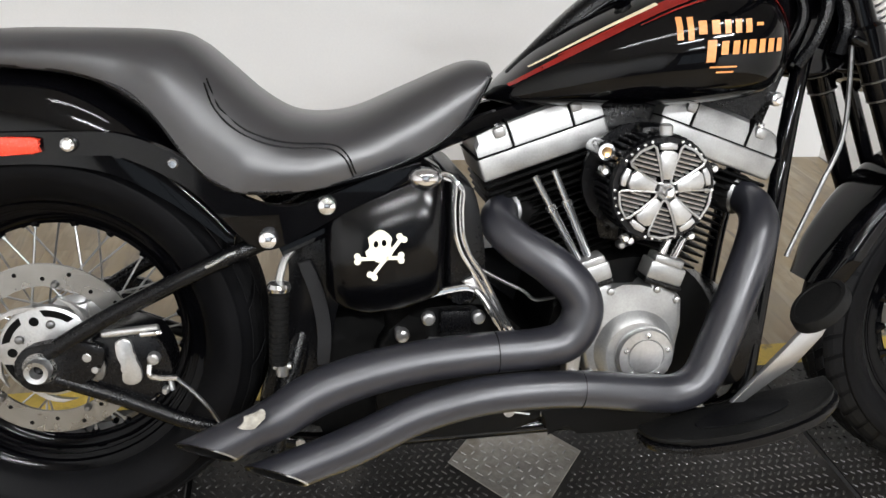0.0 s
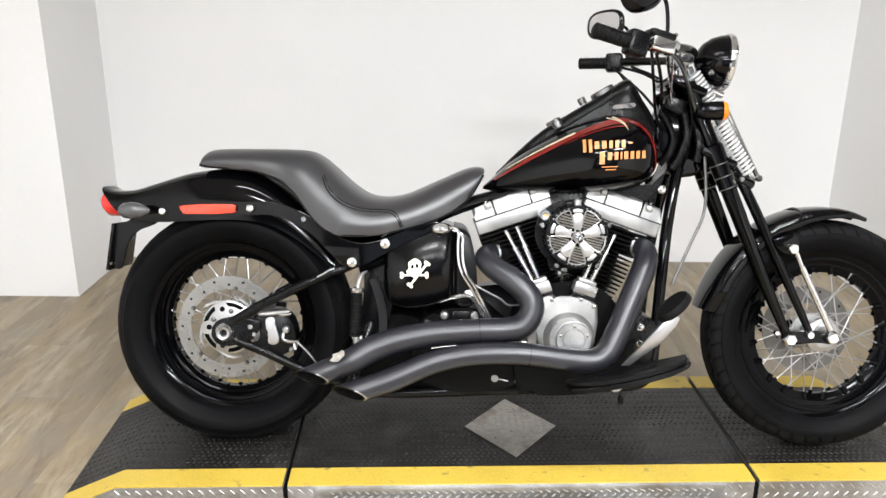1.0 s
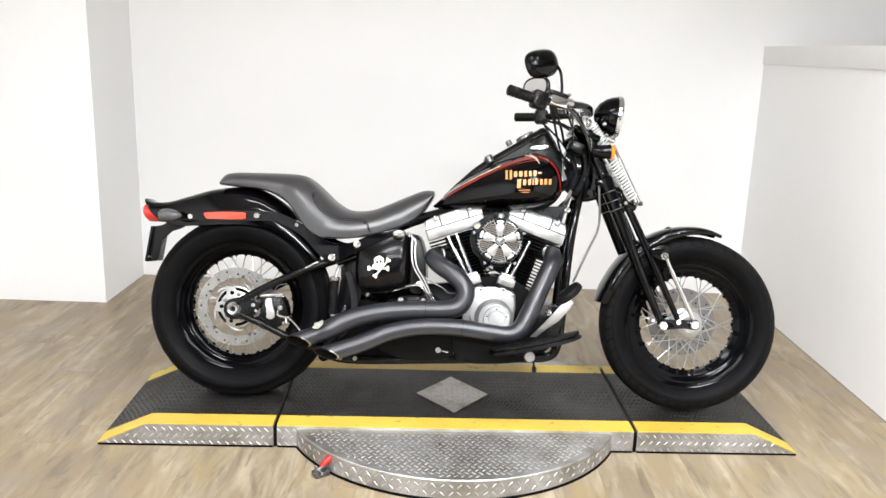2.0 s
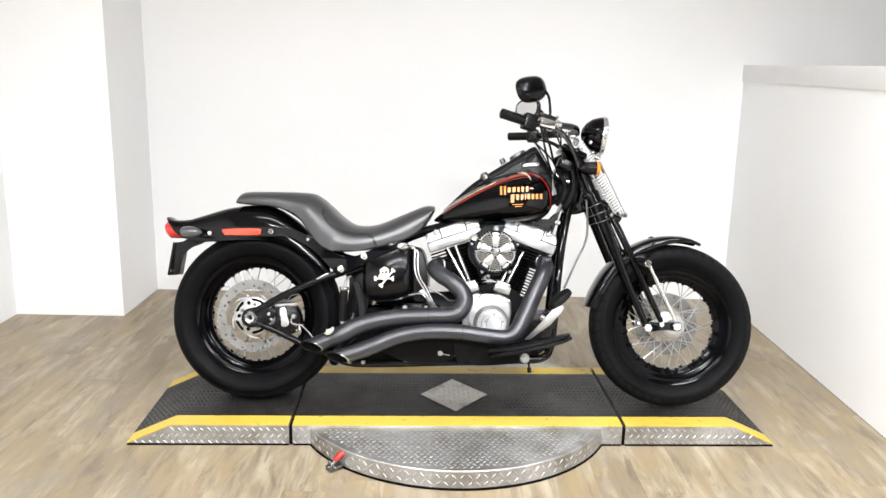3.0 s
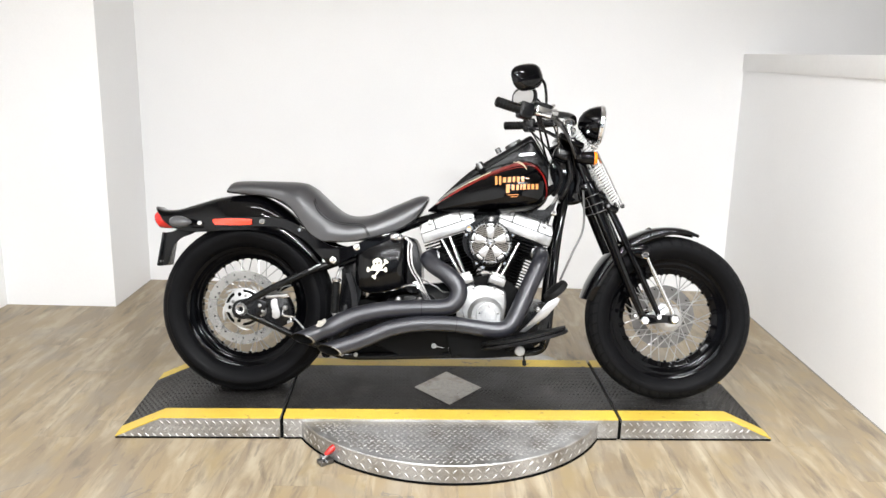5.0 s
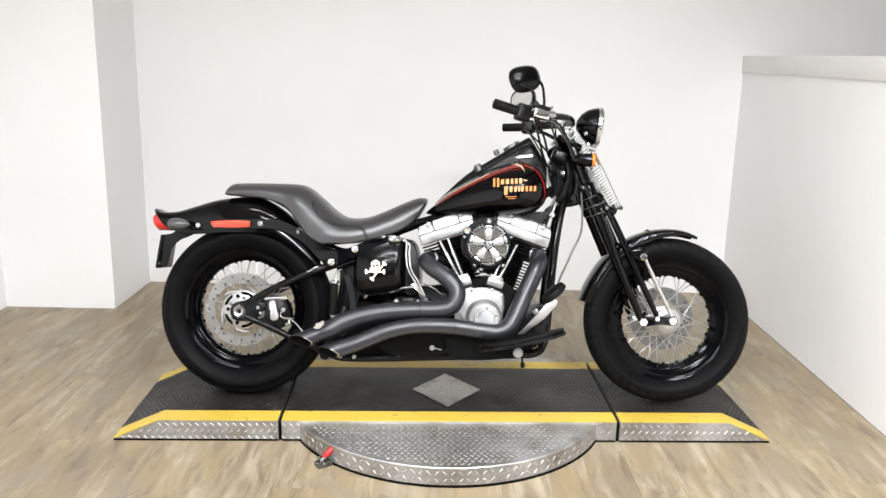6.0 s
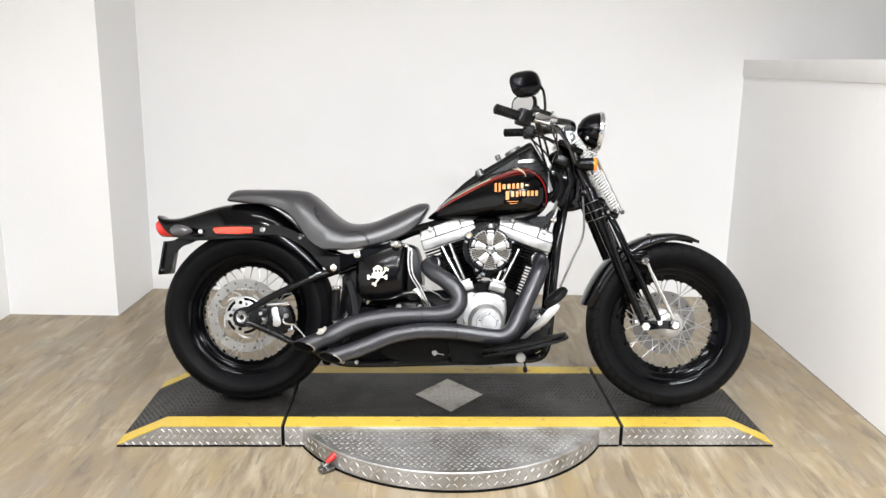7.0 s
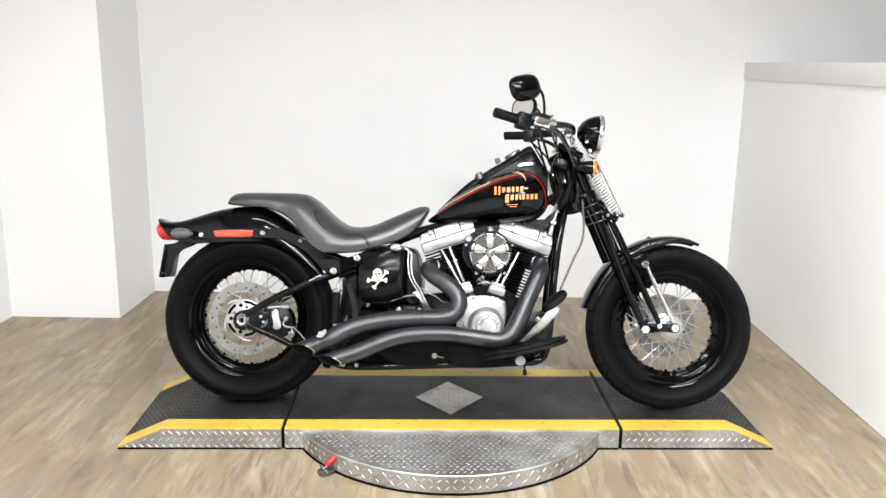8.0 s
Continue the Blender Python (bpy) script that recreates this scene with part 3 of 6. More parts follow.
for k in range(5):
    a = 2 * math.pi * k / 5 + 0.4
    arm = []
    for t in np.linspace(0, 1, 7):
        r, aa = 0.066 + 0.022 * t, a + 0.80 * t
        arm.append((r * math.cos(aa) - 0.014 * math.sin(aa), r * math.sin(aa) + 0.014 * math.cos(aa)))
    for t in np.linspace(1, 0, 7):
        r, aa = 0.066 + 0.022 * t, a + 0.80 * t
        arm.append((r * math.cos(aa) + 0.010 * math.sin(aa), r * math.sin(aa) - 0.010 * math.cos(aa)))
    slab(bm, arm, -0.1025, -0.0955, 0.001, 1)
carrier = part("disc_carrier", finish(bm, doubles=True), ALU, rear, "bright swirled disc carrier")
# near-black slabs on the carrier paint the shade of its slots and holes
for k in range(5):
    a = 2 * math.pi * k / 5 + 0.95
    arc = [(r * math.cos(t), r * math.sin(t)) for r, ts in ((0.0690, np.linspace(a - 0.05, a + 0.72, 7)), (0.0580, np.linspace(a + 0.62, a + 0.02, 7))) for t in ts]
    part("slot", slab(B(), arc, -0.1046, -0.1036, 0.0), DEEPBLACK, carrier, "dark slab standing in for a shaded slot")
    part("slot", slab(B(), circle2(0.053 * math.cos(a - 0.32), 0.053 * math.sin(a - 0.32), 0.0075, 14), -0.1046, -0.1036, 0.0), DEEPBLACK, carrier)
for k in range(5):
    a = 2 * math.pi * k / 5 + 1.40
    bolt(rear, (0.110 * math.cos(a), -0.098, 0.110 * math.sin(a)), 0.006, 0.008, DARKSTEEL)
    bolt(rear, (0.046 * math.cos(a), -0.104, 0.046 * math.sin(a)), 0.007, 0.006, DARKSTEEL)

front = make_wheel("front_wheel", FW, 0.318, 0.068, 0.232, 0.172, 40, "front wheel with a black rim and chrome spokes", 46, ((0.02, 0.30, 0.0, 0.97), (0.33, 0.60, 0.0, 0.60), (0.62, 0.93, 0.0, 0.78)), 0.0024)
disc_rotor(front, 0.062, 0.125, 0.075, "steel brake disc on the far side", DISCDARK)

# swing arm, rear brake
swing = part("swing_arm", B(), SATIN, bike, "black triangulated swing arm")
bm = B()
for s in (-1, 1):
    y = s * 0.162
    slab(bm, smooth2([(-0.034, 0.300), (-0.036, 0.325), (-0.020, 0.348), (0.020, 0.358), (0.060, 0.358), (0.095, 0.345), (0.075, 0.300), (0.030, 0.284), (-0.010, 0.280), (-0.034, 0.300)], 4)[:-1], y - 0.010, y + 0.010, 0.004)
    sweep(bm, [(0.010, y, 0.338), (0.110, y, 0.398), (0.240, y * 0.95, 0.462), (0.335, y * 0.80, 0.500), (0.42, y * 0.70, 0.545)], 0.0135, 12)
    sweep(bm, [(0.020, y, 0.298), (0.110, y, 0.262), (0.220, y, 0.213), (0.33, y * 0.8, 0.17)], 0.0125, 12)
    rod(bm, (0.33, y, 0.16), (0.40, y * 0.4, 0.40), 0.02)
bm.to_mesh(swing.data), bm.free()
for p in swing.data.polygons:
    p.use_smooth = True
swing.data.set_sharp_from_angle(angle=radians(40))
# short bright strip along the near upper tube
part("weld_seam", sweep(B(), [(0.248, -0.173, 0.470), (0.262, -0.1745, 0.477), (0.278, -0.1745, 0.487), (0.292, -0.173, 0.492)], 0.0028, 7, 4), ALU, swing, "bright strip on the upper tube")
axle = lathe(B(), [(0.0, -0.170), (0.0085, -0.170), (0.010, -0.187), (0.017, -0.189), (0.019, -0.184), (0.019, -0.172), (0.025, -0.172), (0.026, -0.166), (0.0, -0.166)], 28, "Y", c=(0.0, 0, 0.318))
part("axle_nut", finish(axle, doubles=True), ALU, swing, "chrome axle nut and washer")
part("axle_bore", finish(lathe(B(), [(0.0, -0.1715), (0.0083, -0.1715), (0.0083, -0.170)], 16, "Y", c=(0.0, 0, 0.318)), doubles=True), DEEPBLACK, swing)
caliper = part("rear_caliper", slab(B(), smooth2([(0.062, 0.345), (0.085, 0.372), (0.140, 0.385), (0.172, 0.365), (0.190, 0.320), (0.182, 0.280), (0.150, 0.262), (0.110, 0.268), (0.075, 0.300), (0.062, 0.345)], 4)[:-1], -0.150, -0.085, 0.008), SATIN, bike, "black rear brake caliper with a bright cover plate")
part("caliper_cover", slab(B(), smooth2([(0.112, 0.360), (0.124, 0.367), (0.136, 0.360), (0.138, 0.340), (0.148, 0.312), (0.144, 0.296), (0.130, 0.291), (0.118, 0.298), (0.120, 0.318), (0.113, 0.340), (0.112, 0.360)], 4)[:-1], -0.158, -0.149, 0.003), ALU, caliper, "bright bean-shaped cover plate")
part("caliper_bracket", slab(B(), smooth2([(0.052, 0.350), (0.064, 0.356), (0.086, 0.345), (0.096, 0.322), (0.088, 0.300), (0.072, 0.306), (0.062, 0.322), (0.052, 0.350)], 3)[:-1], -0.156, -0.148, 0.002), DARKSTEEL, caliper, "steel caliper bracket")
part("guide_pin", rod(B(), (0.092, -0.150, 0.372), (0.176, -0.150, 0.380), 0.0065, n=12, bevel=0.002), ALU, caliper)
part("bleed_screw", rod(B(), (0.186, -0.148, 0.300), (0.190, -0.152, 0.278), 0.0042, n=10, bevel=0.001), ALU, caliper)
for p, r in (((0.072, -0.152, 0.340), 0.010), ((0.082, -0.152, 0.320), 0.008), ((0.166, -0.152, 0.333), 0.010), ((0.180, -0.150, 0.280), 0.006)):
    bolt(caliper, p, r, 0.012, ALU)
part("banjo_fitting", sweep(B(), [(0.150, -0.155, 0.372), (0.172, -0.158, 0.375), (0.180, -0.156, 0.376)], 0.004, 8), CHROME, caliper)
rod_bm = B()
sweep(rod_bm, [(0.160, -0.158, 0.325), (0.160, -0.160, 0.308), (0.175, -0.158, 0.302), (0.198, -0.155, 0.300)], 0.0045, 8)
part("banjo_fitting", rod_bm, CHROME, caliper, "chrome brake line fittings")
part("brake_hose", sweep(B(), [(0.196, -0.155, 0.300), (0.222, -0.158, 0.276), (0.245, -0.16, 0.248), (0.262, -0.15, 0.215), (0.30, -0.11, 0.18)], 0.0032, 8), DARKSTEEL, bike, "braided rear brake hose")

# rear fender
top = smooth2([(-0.362, 0.695), (-0.335, 0.684), (-0.280, 0.686), (-0.219, 0.704), (-0.109, 0.737), (0.002, 0.749), (0.069, 0.738), (0.159, 0.684), (0.250, 0.590), (0.300, 0.520)], 5)
low = smooth2([(-0.346, 0.668), (-0.315, 0.630), (-0.262, 0.606), (-0.181, 0.600), (-0.080, 0.607), (0.032, 0.610), (0.120, 0.596), (0.190, 0.560), (0.245, 0.520), (0.292, 0.480)], 5)
bm = B()
secs = []
for (x, zt), (xb, zb) in zip(top, low):
    t = min(1, max(0, (x + 0.362) / 0.25))
    w = 0.070 + 0.046 * t
    outer, inner = [], []
    for i in range(17):
        a = math.pi * i / 16
        ca, sa = math.cos(a), math.sin(a)
        f = abs(sa) ** 0.62
        outer.append((xb + (x - xb) * f, -w * math.copysign(abs(ca) ** 0.62, ca), zb + (zt - zb) * f))
        inner.append((xb + (x - xb) * f, -(w - 0.004) * math.copysign(abs(ca) ** 0.62, ca), zb + (zt - 0.004 - zb) * f))
    secs.append(outer + inner[::-1])
rings(bm, secs)
fender = part("rear_fender", bm, GLOSS, bike, "gloss black bobbed rear fender with a flipped tail", 50)
strut_out = smooth2([(-0.250, 0.648), (-0.10, 0.660), (0.056, 0.664), (0.141, 0.660), (0.227, 0.624), (0.314, 0.570), (0.388, 0.560), (0.483, 0.595), (0.568, 0.622)], 4) + \
    smooth2([(0.568, 0.602), (0.463, 0.552), (0.372, 0.502), (0.330, 0.492), (0.290, 0.522), (0.228, 0.580), (0.150, 0.622), (0.100, 0.630), (-0.080, 0.624), (-0.245, 0.622)], 4)
for s in (-1, 1):
    bm = slab(B(), strut_out, s * 0.118, s * 0.136, 0.004)
    for v in bm.verts:
        k = min(1, max(0, (v.co.x - 0.20) / 0.14))
        v.co.y += s * 0.030 * k * k * (3 - 2 * k)
    strut = part("fender_strut", bm, GLOSS, bike, "gloss black fender strut")
    if s < 0:
        for p, r in (((-0.169, -0.137, 0.636), 0.0105), ((0.066, -0.137, 0.647), 0.0115), ((0.209, -0.137, 0.619), 0.0095), ((0.342, -0.168, 0.510), 0.0145), ((0.429, -0.168, 0.560), 0.0145)):
            bolt(strut, p, r, 0.012, CHROME)
        part("side_reflector", slab(B(), smooth2([(-0.112, 0.630), (0.018, 0.633), (0.023, 0.645), (0.018, 0.657), (-0.112, 0.653), (-0.118, 0.642), (-0.112, 0.630)], 3)[:-1], -0.146, -0.1355, 0.003), REFLECTOR, strut, "oblong red side reflector")
# lights at the tail
bm = B()
secs = []
for t, x, w in ((0, -0.308, 0.046), (0.2, -0.340, 0.052), (0.6, -0.361, 0.050), (0.9, -0.371, 0.040), (1.0, -0.374, 0.020)):
    secs.append([(x - 0.006 * math.sin(a), w * math.cos(a), 0.645 + (0.035 if t < 0.9 else 0.026) * math.sin(a) * (0.6 if t == 1 else 1)) for a in (2 * math.pi * i / 24 for i in range(24))])
rings(bm, secs)
part("tail_light", bm, REDLENS, bike, "red tail light lens under the fender tip", 60)
for s in (-1, 1):
    bm = lathe(B(), [(0.0, -0.044), (0.012, -0.042), (0.020, -0.030), (0.0225, -0.012), (0.021, 0.004), (0.015, 0.022), (0.007, 0.036), (0.0, 0.040)], 20, "X", c=(-0.228, s * 0.168, 0.642))
    sig = part("turn_signal", finish(bm, doubles=True), mat("smoked_lens", (0.06, 0.06, 0.065), 0.25, coat=0.5, grain=0.1) if s < 0 else bpy.data.materials["smoked_lens"], bike, "smoked bullet turn signal")
    rod_bm = B()
    rod(rod_bm, (-0.214, s * 0.155, 0.640), (-0.185, s * 0.128, 0.636), 0.006, n=10)
    part("stalk", rod_bm, GLOSS, sig)
bm = B()
slab(bm, [(-0.324, 0.596), (-0.343, 0.468), (-0.335, 0.466), (-0.316, 0.594)], -0.085, 0.085, 0.002)
plate_holder = part("plate_bracket", bm, SATIN, bike, "empty black number plate bracket with two slots")
bm = B()
for s in (-1, 1):
    sweep(bm, [(-0.323, s * 0.05, 0.56), (-0.278, s * 0.05, 0.60), (-0.228, s * 0.05, 0.61), (-0.158, s * 0.05, 0.615)], 0.009, 10)
slab(bm, smooth2([(-0.328, 0.592), (-0.278, 0.602), (-0.213, 0.612), (-0.208, 0.596), (-0.268, 0.570), (-0.290, 0.530), (-0.303, 0.474), (-0.323, 0.47)], 3), -0.072, -0.062, 0.002)
part("bracket_arm", bm, SATIN, plate_holder)
for z, x in ((0.484, -0.339),):
    for y in (-0.075, -0.045):
        part("slot", box(B(), (x - 0.001 + 0.004, y, z), (0.012, 0.012, 0.008), bevel=0.001), ALU, plate_holder)

# seat
top = smooth2([(-0.079, 0.768), (-0.077, 0.788), (-0.045, 0.801), (0.070, 0.804), (0.195, 0.802), (0.240, 0.787), (0.279, 0.756), (0.336, 0.706), (0.392, 0.678), (0.470, 0.682), (0.558, 0.719), (0.646, 0.757), (0.688, 0.760), (0.694, 0.750)], 5)
low = smooth2([(-0.079, 0.757), (-0.060, 0.752), (0.012, 0.747), (0.095, 0.737), (0.181, 0.690), (0.235, 0.620), (0.272, 0.588), (0.310, 0.576), (0.376, 0.575), (0.461, 0.588), (0.567, 0.618), (0.640, 0.665), (0.676, 0.715), (0.690, 0.742)], 5)
width = [(-0.10, 0.075), (-0.08, 0.095), (0.0, 0.108), (0.15, 0.120), (0.24, 0.150), (0.32, 0.168), (0.42, 0.165), (0.52, 0.140), (0.60, 0.112), (0.68, 0.085), (0.70, 0.070)]
bm = B()
secs = []
for (x, zt), (xb, zb) in zip(top, low):
    w = interp((x + xb) / 2, width)
    sec = []
    for i in range(25):
        a = math.pi * i / 24
        ca, sa = math.cos(a), math.sin(a)
        f = abs(sa) ** 0.75
        bulge = 1 + 0.05 * math.sin(math.pi * min(1, f * 1.3))
        sec.append((xb + (x - xb) * f, -w * math.copysign(abs(ca) ** 0.72, ca) * bulge, zb + (zt - zb) * f))
    secs.append(sec)
rings(bm, secs)
seat = part("seat", bm, VINYL, bike, "stepped black vinyl saddle with stitched seams", 60)


def on_seat(x, z, off=0.0):
    """The near flank of the saddle at a place of its side view."""
    best = None
    for (xt, zt), (xb, zb) in zip(top, low):
        w = interp((xt + xb) / 2, width)
        for i in range(0, 61):
            a = math.pi / 2 * i / 60
            f = math.sin(a) ** 0.75
            px, pz = xb + (xt - xb) * f, zb + (zt - zb) * f
            e = (px - x) ** 2 + (pz - z) ** 2
            if best is None or e < best[0]:
                best = (e, -w * math.cos(a) ** 0.72 * (1 + 0.05 * math.sin(math.pi * min(1, f * 1.3))))
    return (x, best[1] - off, z)


for line in ([(0.262, 0.735), (0.281, 0.696), (0.319, 0.664), (0.374, 0.646), (0.438, 0.643), (0.462, 0.630), (0.476, 0.600)],):
    for drop in (0.0, 0.006):
        part("seam", sweep(B(), [on_seat(x - drop * 0.5, z - drop, 0.0002) for x, z in smooth2(line, 3)], 0.0015, 6, 2), SATIN, seat, "stitched seam")
part("seat_edge", sweep(B(), [on_seat(x, z + 0.002, -0.004) for x, z in low[::4]], 0.005, 8, 3), SATIN, seat, "black edge trim")

# fuel tank
tank_t = [(0.694, 0.724), (0.724, 0.752), (0.776, 0.800), (0.860, 0.856), (0.944, 0.897), (1.029, 0.924), (1.080, 0.922), (1.118, 0.903), (1.142, 0.872), (1.156, 0.830), (1.158, 0.800)]
tank_b = [(0.694, 0.716), (0.740, 0.708), (0.800, 0.708), (0.900, 0.710), (1.000, 0.714), (1.080, 0.722), (1.120, 0.735), (1.148, 0.765), (1.158, 0.798)]
tank_w = [(0.694, 0.034), (0.72, 0.074), (0.76, 0.104), (0.82, 0.140), (0.90, 0.173), (0.98, 0.203), (1.05, 0.207), (1.10, 0.193), (1.135, 0.158), (1.152, 0.115), (1.158, 0.06)]
TT, TB, TW = [smooth2(t, 6) for t in (tank_t, tank_b, tank_w)]


def tank_ring(x, off=0.0, n=32):
    zt, zb, w = interp(x, TT), interp(x, TB), interp(x, TW)
    zc, h = zb + (zt - zb) * 0.44, None
    out = []
    for i in range(n):
        a = 2 * math.pi * i / n
        ca, sa = math.cos(a), math.sin(a)
        hh = (zt - zc) if sa > 0 else (zc - zb)
        e = 0.86 if sa > 0 else 0.60
        out.append((x, -(w + off) * math.copysign(abs(ca) ** e, ca), zc + (hh + off) * math.copysign(abs(sa) ** e, sa)))
    return out


bm = B()
xs = [0.694 + 0.464 * (0.5 - 0.5 * math.cos(math.pi * i / 44)) for i in range(45)]
rings(bm, [tank_ring(x) for x in xs])
tank = part("fuel_tank", bm, TANKPAINT, bike, "gloss black teardrop fuel tank with red and cream pinstripes", 60)


def on_tank(x, z, off=0.0006):
    """A point on the near flank of the tank."""
    zt, zb, w = interp(x, TT), interp(x, TB), interp(x, TW)
    zc = zb + (zt - zb) * 0.44
    hh, e = ((zt - zc), 0.86) if z > zc else ((zc - zb), 0.60)
    s = min(1, abs(z - zc) / max(hh, 1e-4)) ** (1 / e)
    return (x, -(w + off) * math.sqrt(max(0, 1 - s * s)) ** e - off, z)


def decal(name, quads, material, parent, label, off=0.0007, n=6):
    """Thin paint film laid on the tank: each quad is four (x, z) corners."""
    bm = B()
    for a, b, c, d in quads:
        g = []
        for i in range(n + 1):
            u = i / n
            p, q = (a[0] + (b[0] - a[0]) * u, a[1] + (b[1] - a[1]) * u), (d[0] + (c[0] - d[0]) * u, d[1] + (c[1] - d[1]) * u)
            g.append([bm.verts.new(on_tank(p[0] + (q[0] - p[0]) * v, p[1] + (q[1] - p[1]) * v, off)) for v in (0, 0.5, 1)])
        for i in range(n):
            for j in range(2):
                bm.faces.new((g[i][j], g[i + 1][j], g[i + 1][j + 1], g[i][j + 1]))
    bmesh.ops.remove_doubles(bm, verts=bm.verts, dist=1e-5)
    return part(name, bm, material, parent, label, 60)


def stripe(name, line, w0, w1, material, label, off=0.0008):
    pts = smooth2(line, 6)
    quads = []
    for i, (p, q) in enumerate(zip(pts, pts[1:])):
        d = Vector((q[0] - p[0], q[1] - p[1])).normalized()
        nn = (-d.y, d.x)
        k0, k1 = (w0 + (w1 - w0) * i / len(pts)) / 2, (w0 + (w1 - w0) * (i + 1) / len(pts)) / 2
        quads.append(((p[0] + nn[0] * k0, p[1] + nn[1] * k0), (q[0] + nn[0] * k1, q[1] + nn[1] * k1), (q[0] - nn[0] * k1, q[1] - nn[1] * k1), (p[0] - nn[0] * k0, p[1] - nn[1] * k0)))
    return decal(name, quads, material, tank, label, off, 2)


stripe("pinstripe", [(0.722, 0.742), (0.780, 0.778), (0.860, 0.824), (0.940, 0.866), (1.010, 0.893), (1.060, 0.902)], 0.004, 0.017, REDLINE, "dark red pinstripe")
stripe("pinstripe", [(0.752, 0.771), (0.800, 0.800), (0.860, 0.833), (0.930, 0.868)], 0.0015, 0.0042, CREAM, "cream pinstripe", 0.0011)
stripe("pinstripe", [(0.790, 0.790), (0.880, 0.838), (0.960, 0.874)], 0.002, 0.004, REDLINE, "dark red pinstripe", 0.0011)
stripe("pinstripe", [(1.060, 0.904), (1.100, 0.888), (1.128, 0.850), (1.140, 0.800), (1.136, 0.770)], 0.013, 0.003, REDLINE, "dark red pinstripe")
stripe("pinstripe", [(1.030, 0.912), (1.050, 0.896), (1.060, 0.874)], 0.007, 0.001, CREAM, "cream pinstripe", 0.0012)
stripe("pinstripe", [(1.015, 0.910), (1.040, 0.899), (1.056, 0.884)], 0.004, 0.001, CREAM, "cream pinstripe", 0.0014)
stripe("pinstripe", [(0.900, 0.836), (0.960, 0.864), (1.020, 0.882), (1.062, 0.886)], 0.001, 0.005, REDLINE, "dark red pinstripe", 0.0010)
# the maker's mark as plain orange bars in two rows
bars = []
for x, z, w, h in ((0.944, 0.815, 0.010, 0.036), (0.958, 0.815, 0.010, 0.036), (0.972, 0.824, 0.014, 0.021), (0.990, 0.825, 0.014, 0.021), (1.008, 0.826, 0.011, 0.021), (1.023, 0.827, 0.012, 0.021), (1.039, 0.828, 0.012, 0.021), (1.056, 0.838, 0.014, 0.005),
                   (0.984, 0.785, 0.016, 0.034), (1.004, 0.796, 0.013, 0.021), (1.021, 0.797, 0.012, 0.021), (1.036, 0.798, 0.006, 0.021), (1.045, 0.799, 0.014, 0.021), (1.062, 0.800, 0.012, 0.021), (1.077, 0.801, 0.013, 0.021), (1.093, 0.802, 0.013, 0.021)):
    w, h = w * 0.80, h * 0.92
    bars.append(((x, z), (x + w, z + 0.001), (x + w, z + h + 0.001), (x, z + h)))
for q in bars + [((0.990, 0.777), (1.030, 0.779), (1.030, 0.7815), (0.990, 0.7795)), ((1.000, 0.770), (1.026, 0.7715), (1.026, 0.774), (1.000, 0.7725))]:
    decal("mark_bar", [q], ORANGE, tank, "orange maker's mark bar", 0.0009, 2)

# console on the tank
cons = smooth2([(0.730, 0.762), (0.790, 0.822), (0.850, 0.876), (0.920, 0.922), (0.990, 0.965), (1.050, 1.004), (1.082, 1.022), (1.098, 1.012), (1.128, 0.965), (1.156, 0.920), (1.150, 0.880)], 4)
bm = B()
secs = []
for i, (x, z) in enumerate(cons):
    w = interp(x, [(0.73, 0.012), (0.80, 0.030), (0.95, 0.046), (1.06, 0.056), (1.16, 0.050)])
    d = 0.11 if x > 0.85 else 0.05
    secs.append([(x, -w, z - d), (x, -w * 1.02, z - 0.028), (x, -w * 0.92, z - 0.010), (x, -w * 0.6, z - 0.002), (x, 0, z), (x, w * 0.6, z - 0.002), (x, w * 0.92, z - 0.010), (x, w * 1.02, z - 0.028), (x, w, z - d)])
rings(bm, secs)
console = part("dash_console", bm, SATIN, tank, "gloss black instrument console", 60)
part("console_trim", sweep(B(), [(x, -interp(x, [(0.73, 0.014), (0.80, 0.033), (0.95, 0.049), (1.06, 0.059), (1.16, 0.054)]), z - 0.028) for x, z in cons[6:-4:3]], 0.0035, 8, 3), SATIN, console)
m = pose(1.02, 0, 0.990, 0, -30, 0)
bm = lathe(B(), [(0.0, 0.006), (0.029, 0.006), (0.034, 0.004), (0.035, -0.012)], 32, "Z")
bm.transform(m)
part("speedometer", finish(bm, doubles=True), DARKSTEEL, console, "chrome speedometer bezel")
for x, y, z in ((0.888, -0.052, 0.903), (0.888, 0.052, 0.903)):
    bm = lathe(B(), [(0.0, 0.007), (0.011, 0.007), (0.0145, 0.005), (0.0155, 0.0), (0.014, -0.001), (0.014, -0.02)], 24, "Z")
    bm.transform(pose(x, y, z, -8 if y < 0 else 8, -26, 0))
    part("filler_cap", finish(bm, doubles=True), DARKSTEEL, tank, "chrome filler cap")
bm = lathe(B(), [(0.0, 0.008), (0.009, 0.008), (0.011, 0.004), (0.011, -0.012)], 16, "Z")
bm.transform(pose(0.960, -0.03, 0.962, 0, -28, 0))
part("ignition_switch", finish(bm, doubles=True), DARKSTEEL, console, "chrome ignition switch")
part("console_badge", slab(B(), [(1.040, 0.934), (1.098, 0.940), (1.104, 0.948), (1.096, 0.954), (1.046, 0.948), (1.036, 0.940)], -0.066, -0.058, 0.002, 1), CHROME, console, "small chrome badge")

# frame
bm = B()
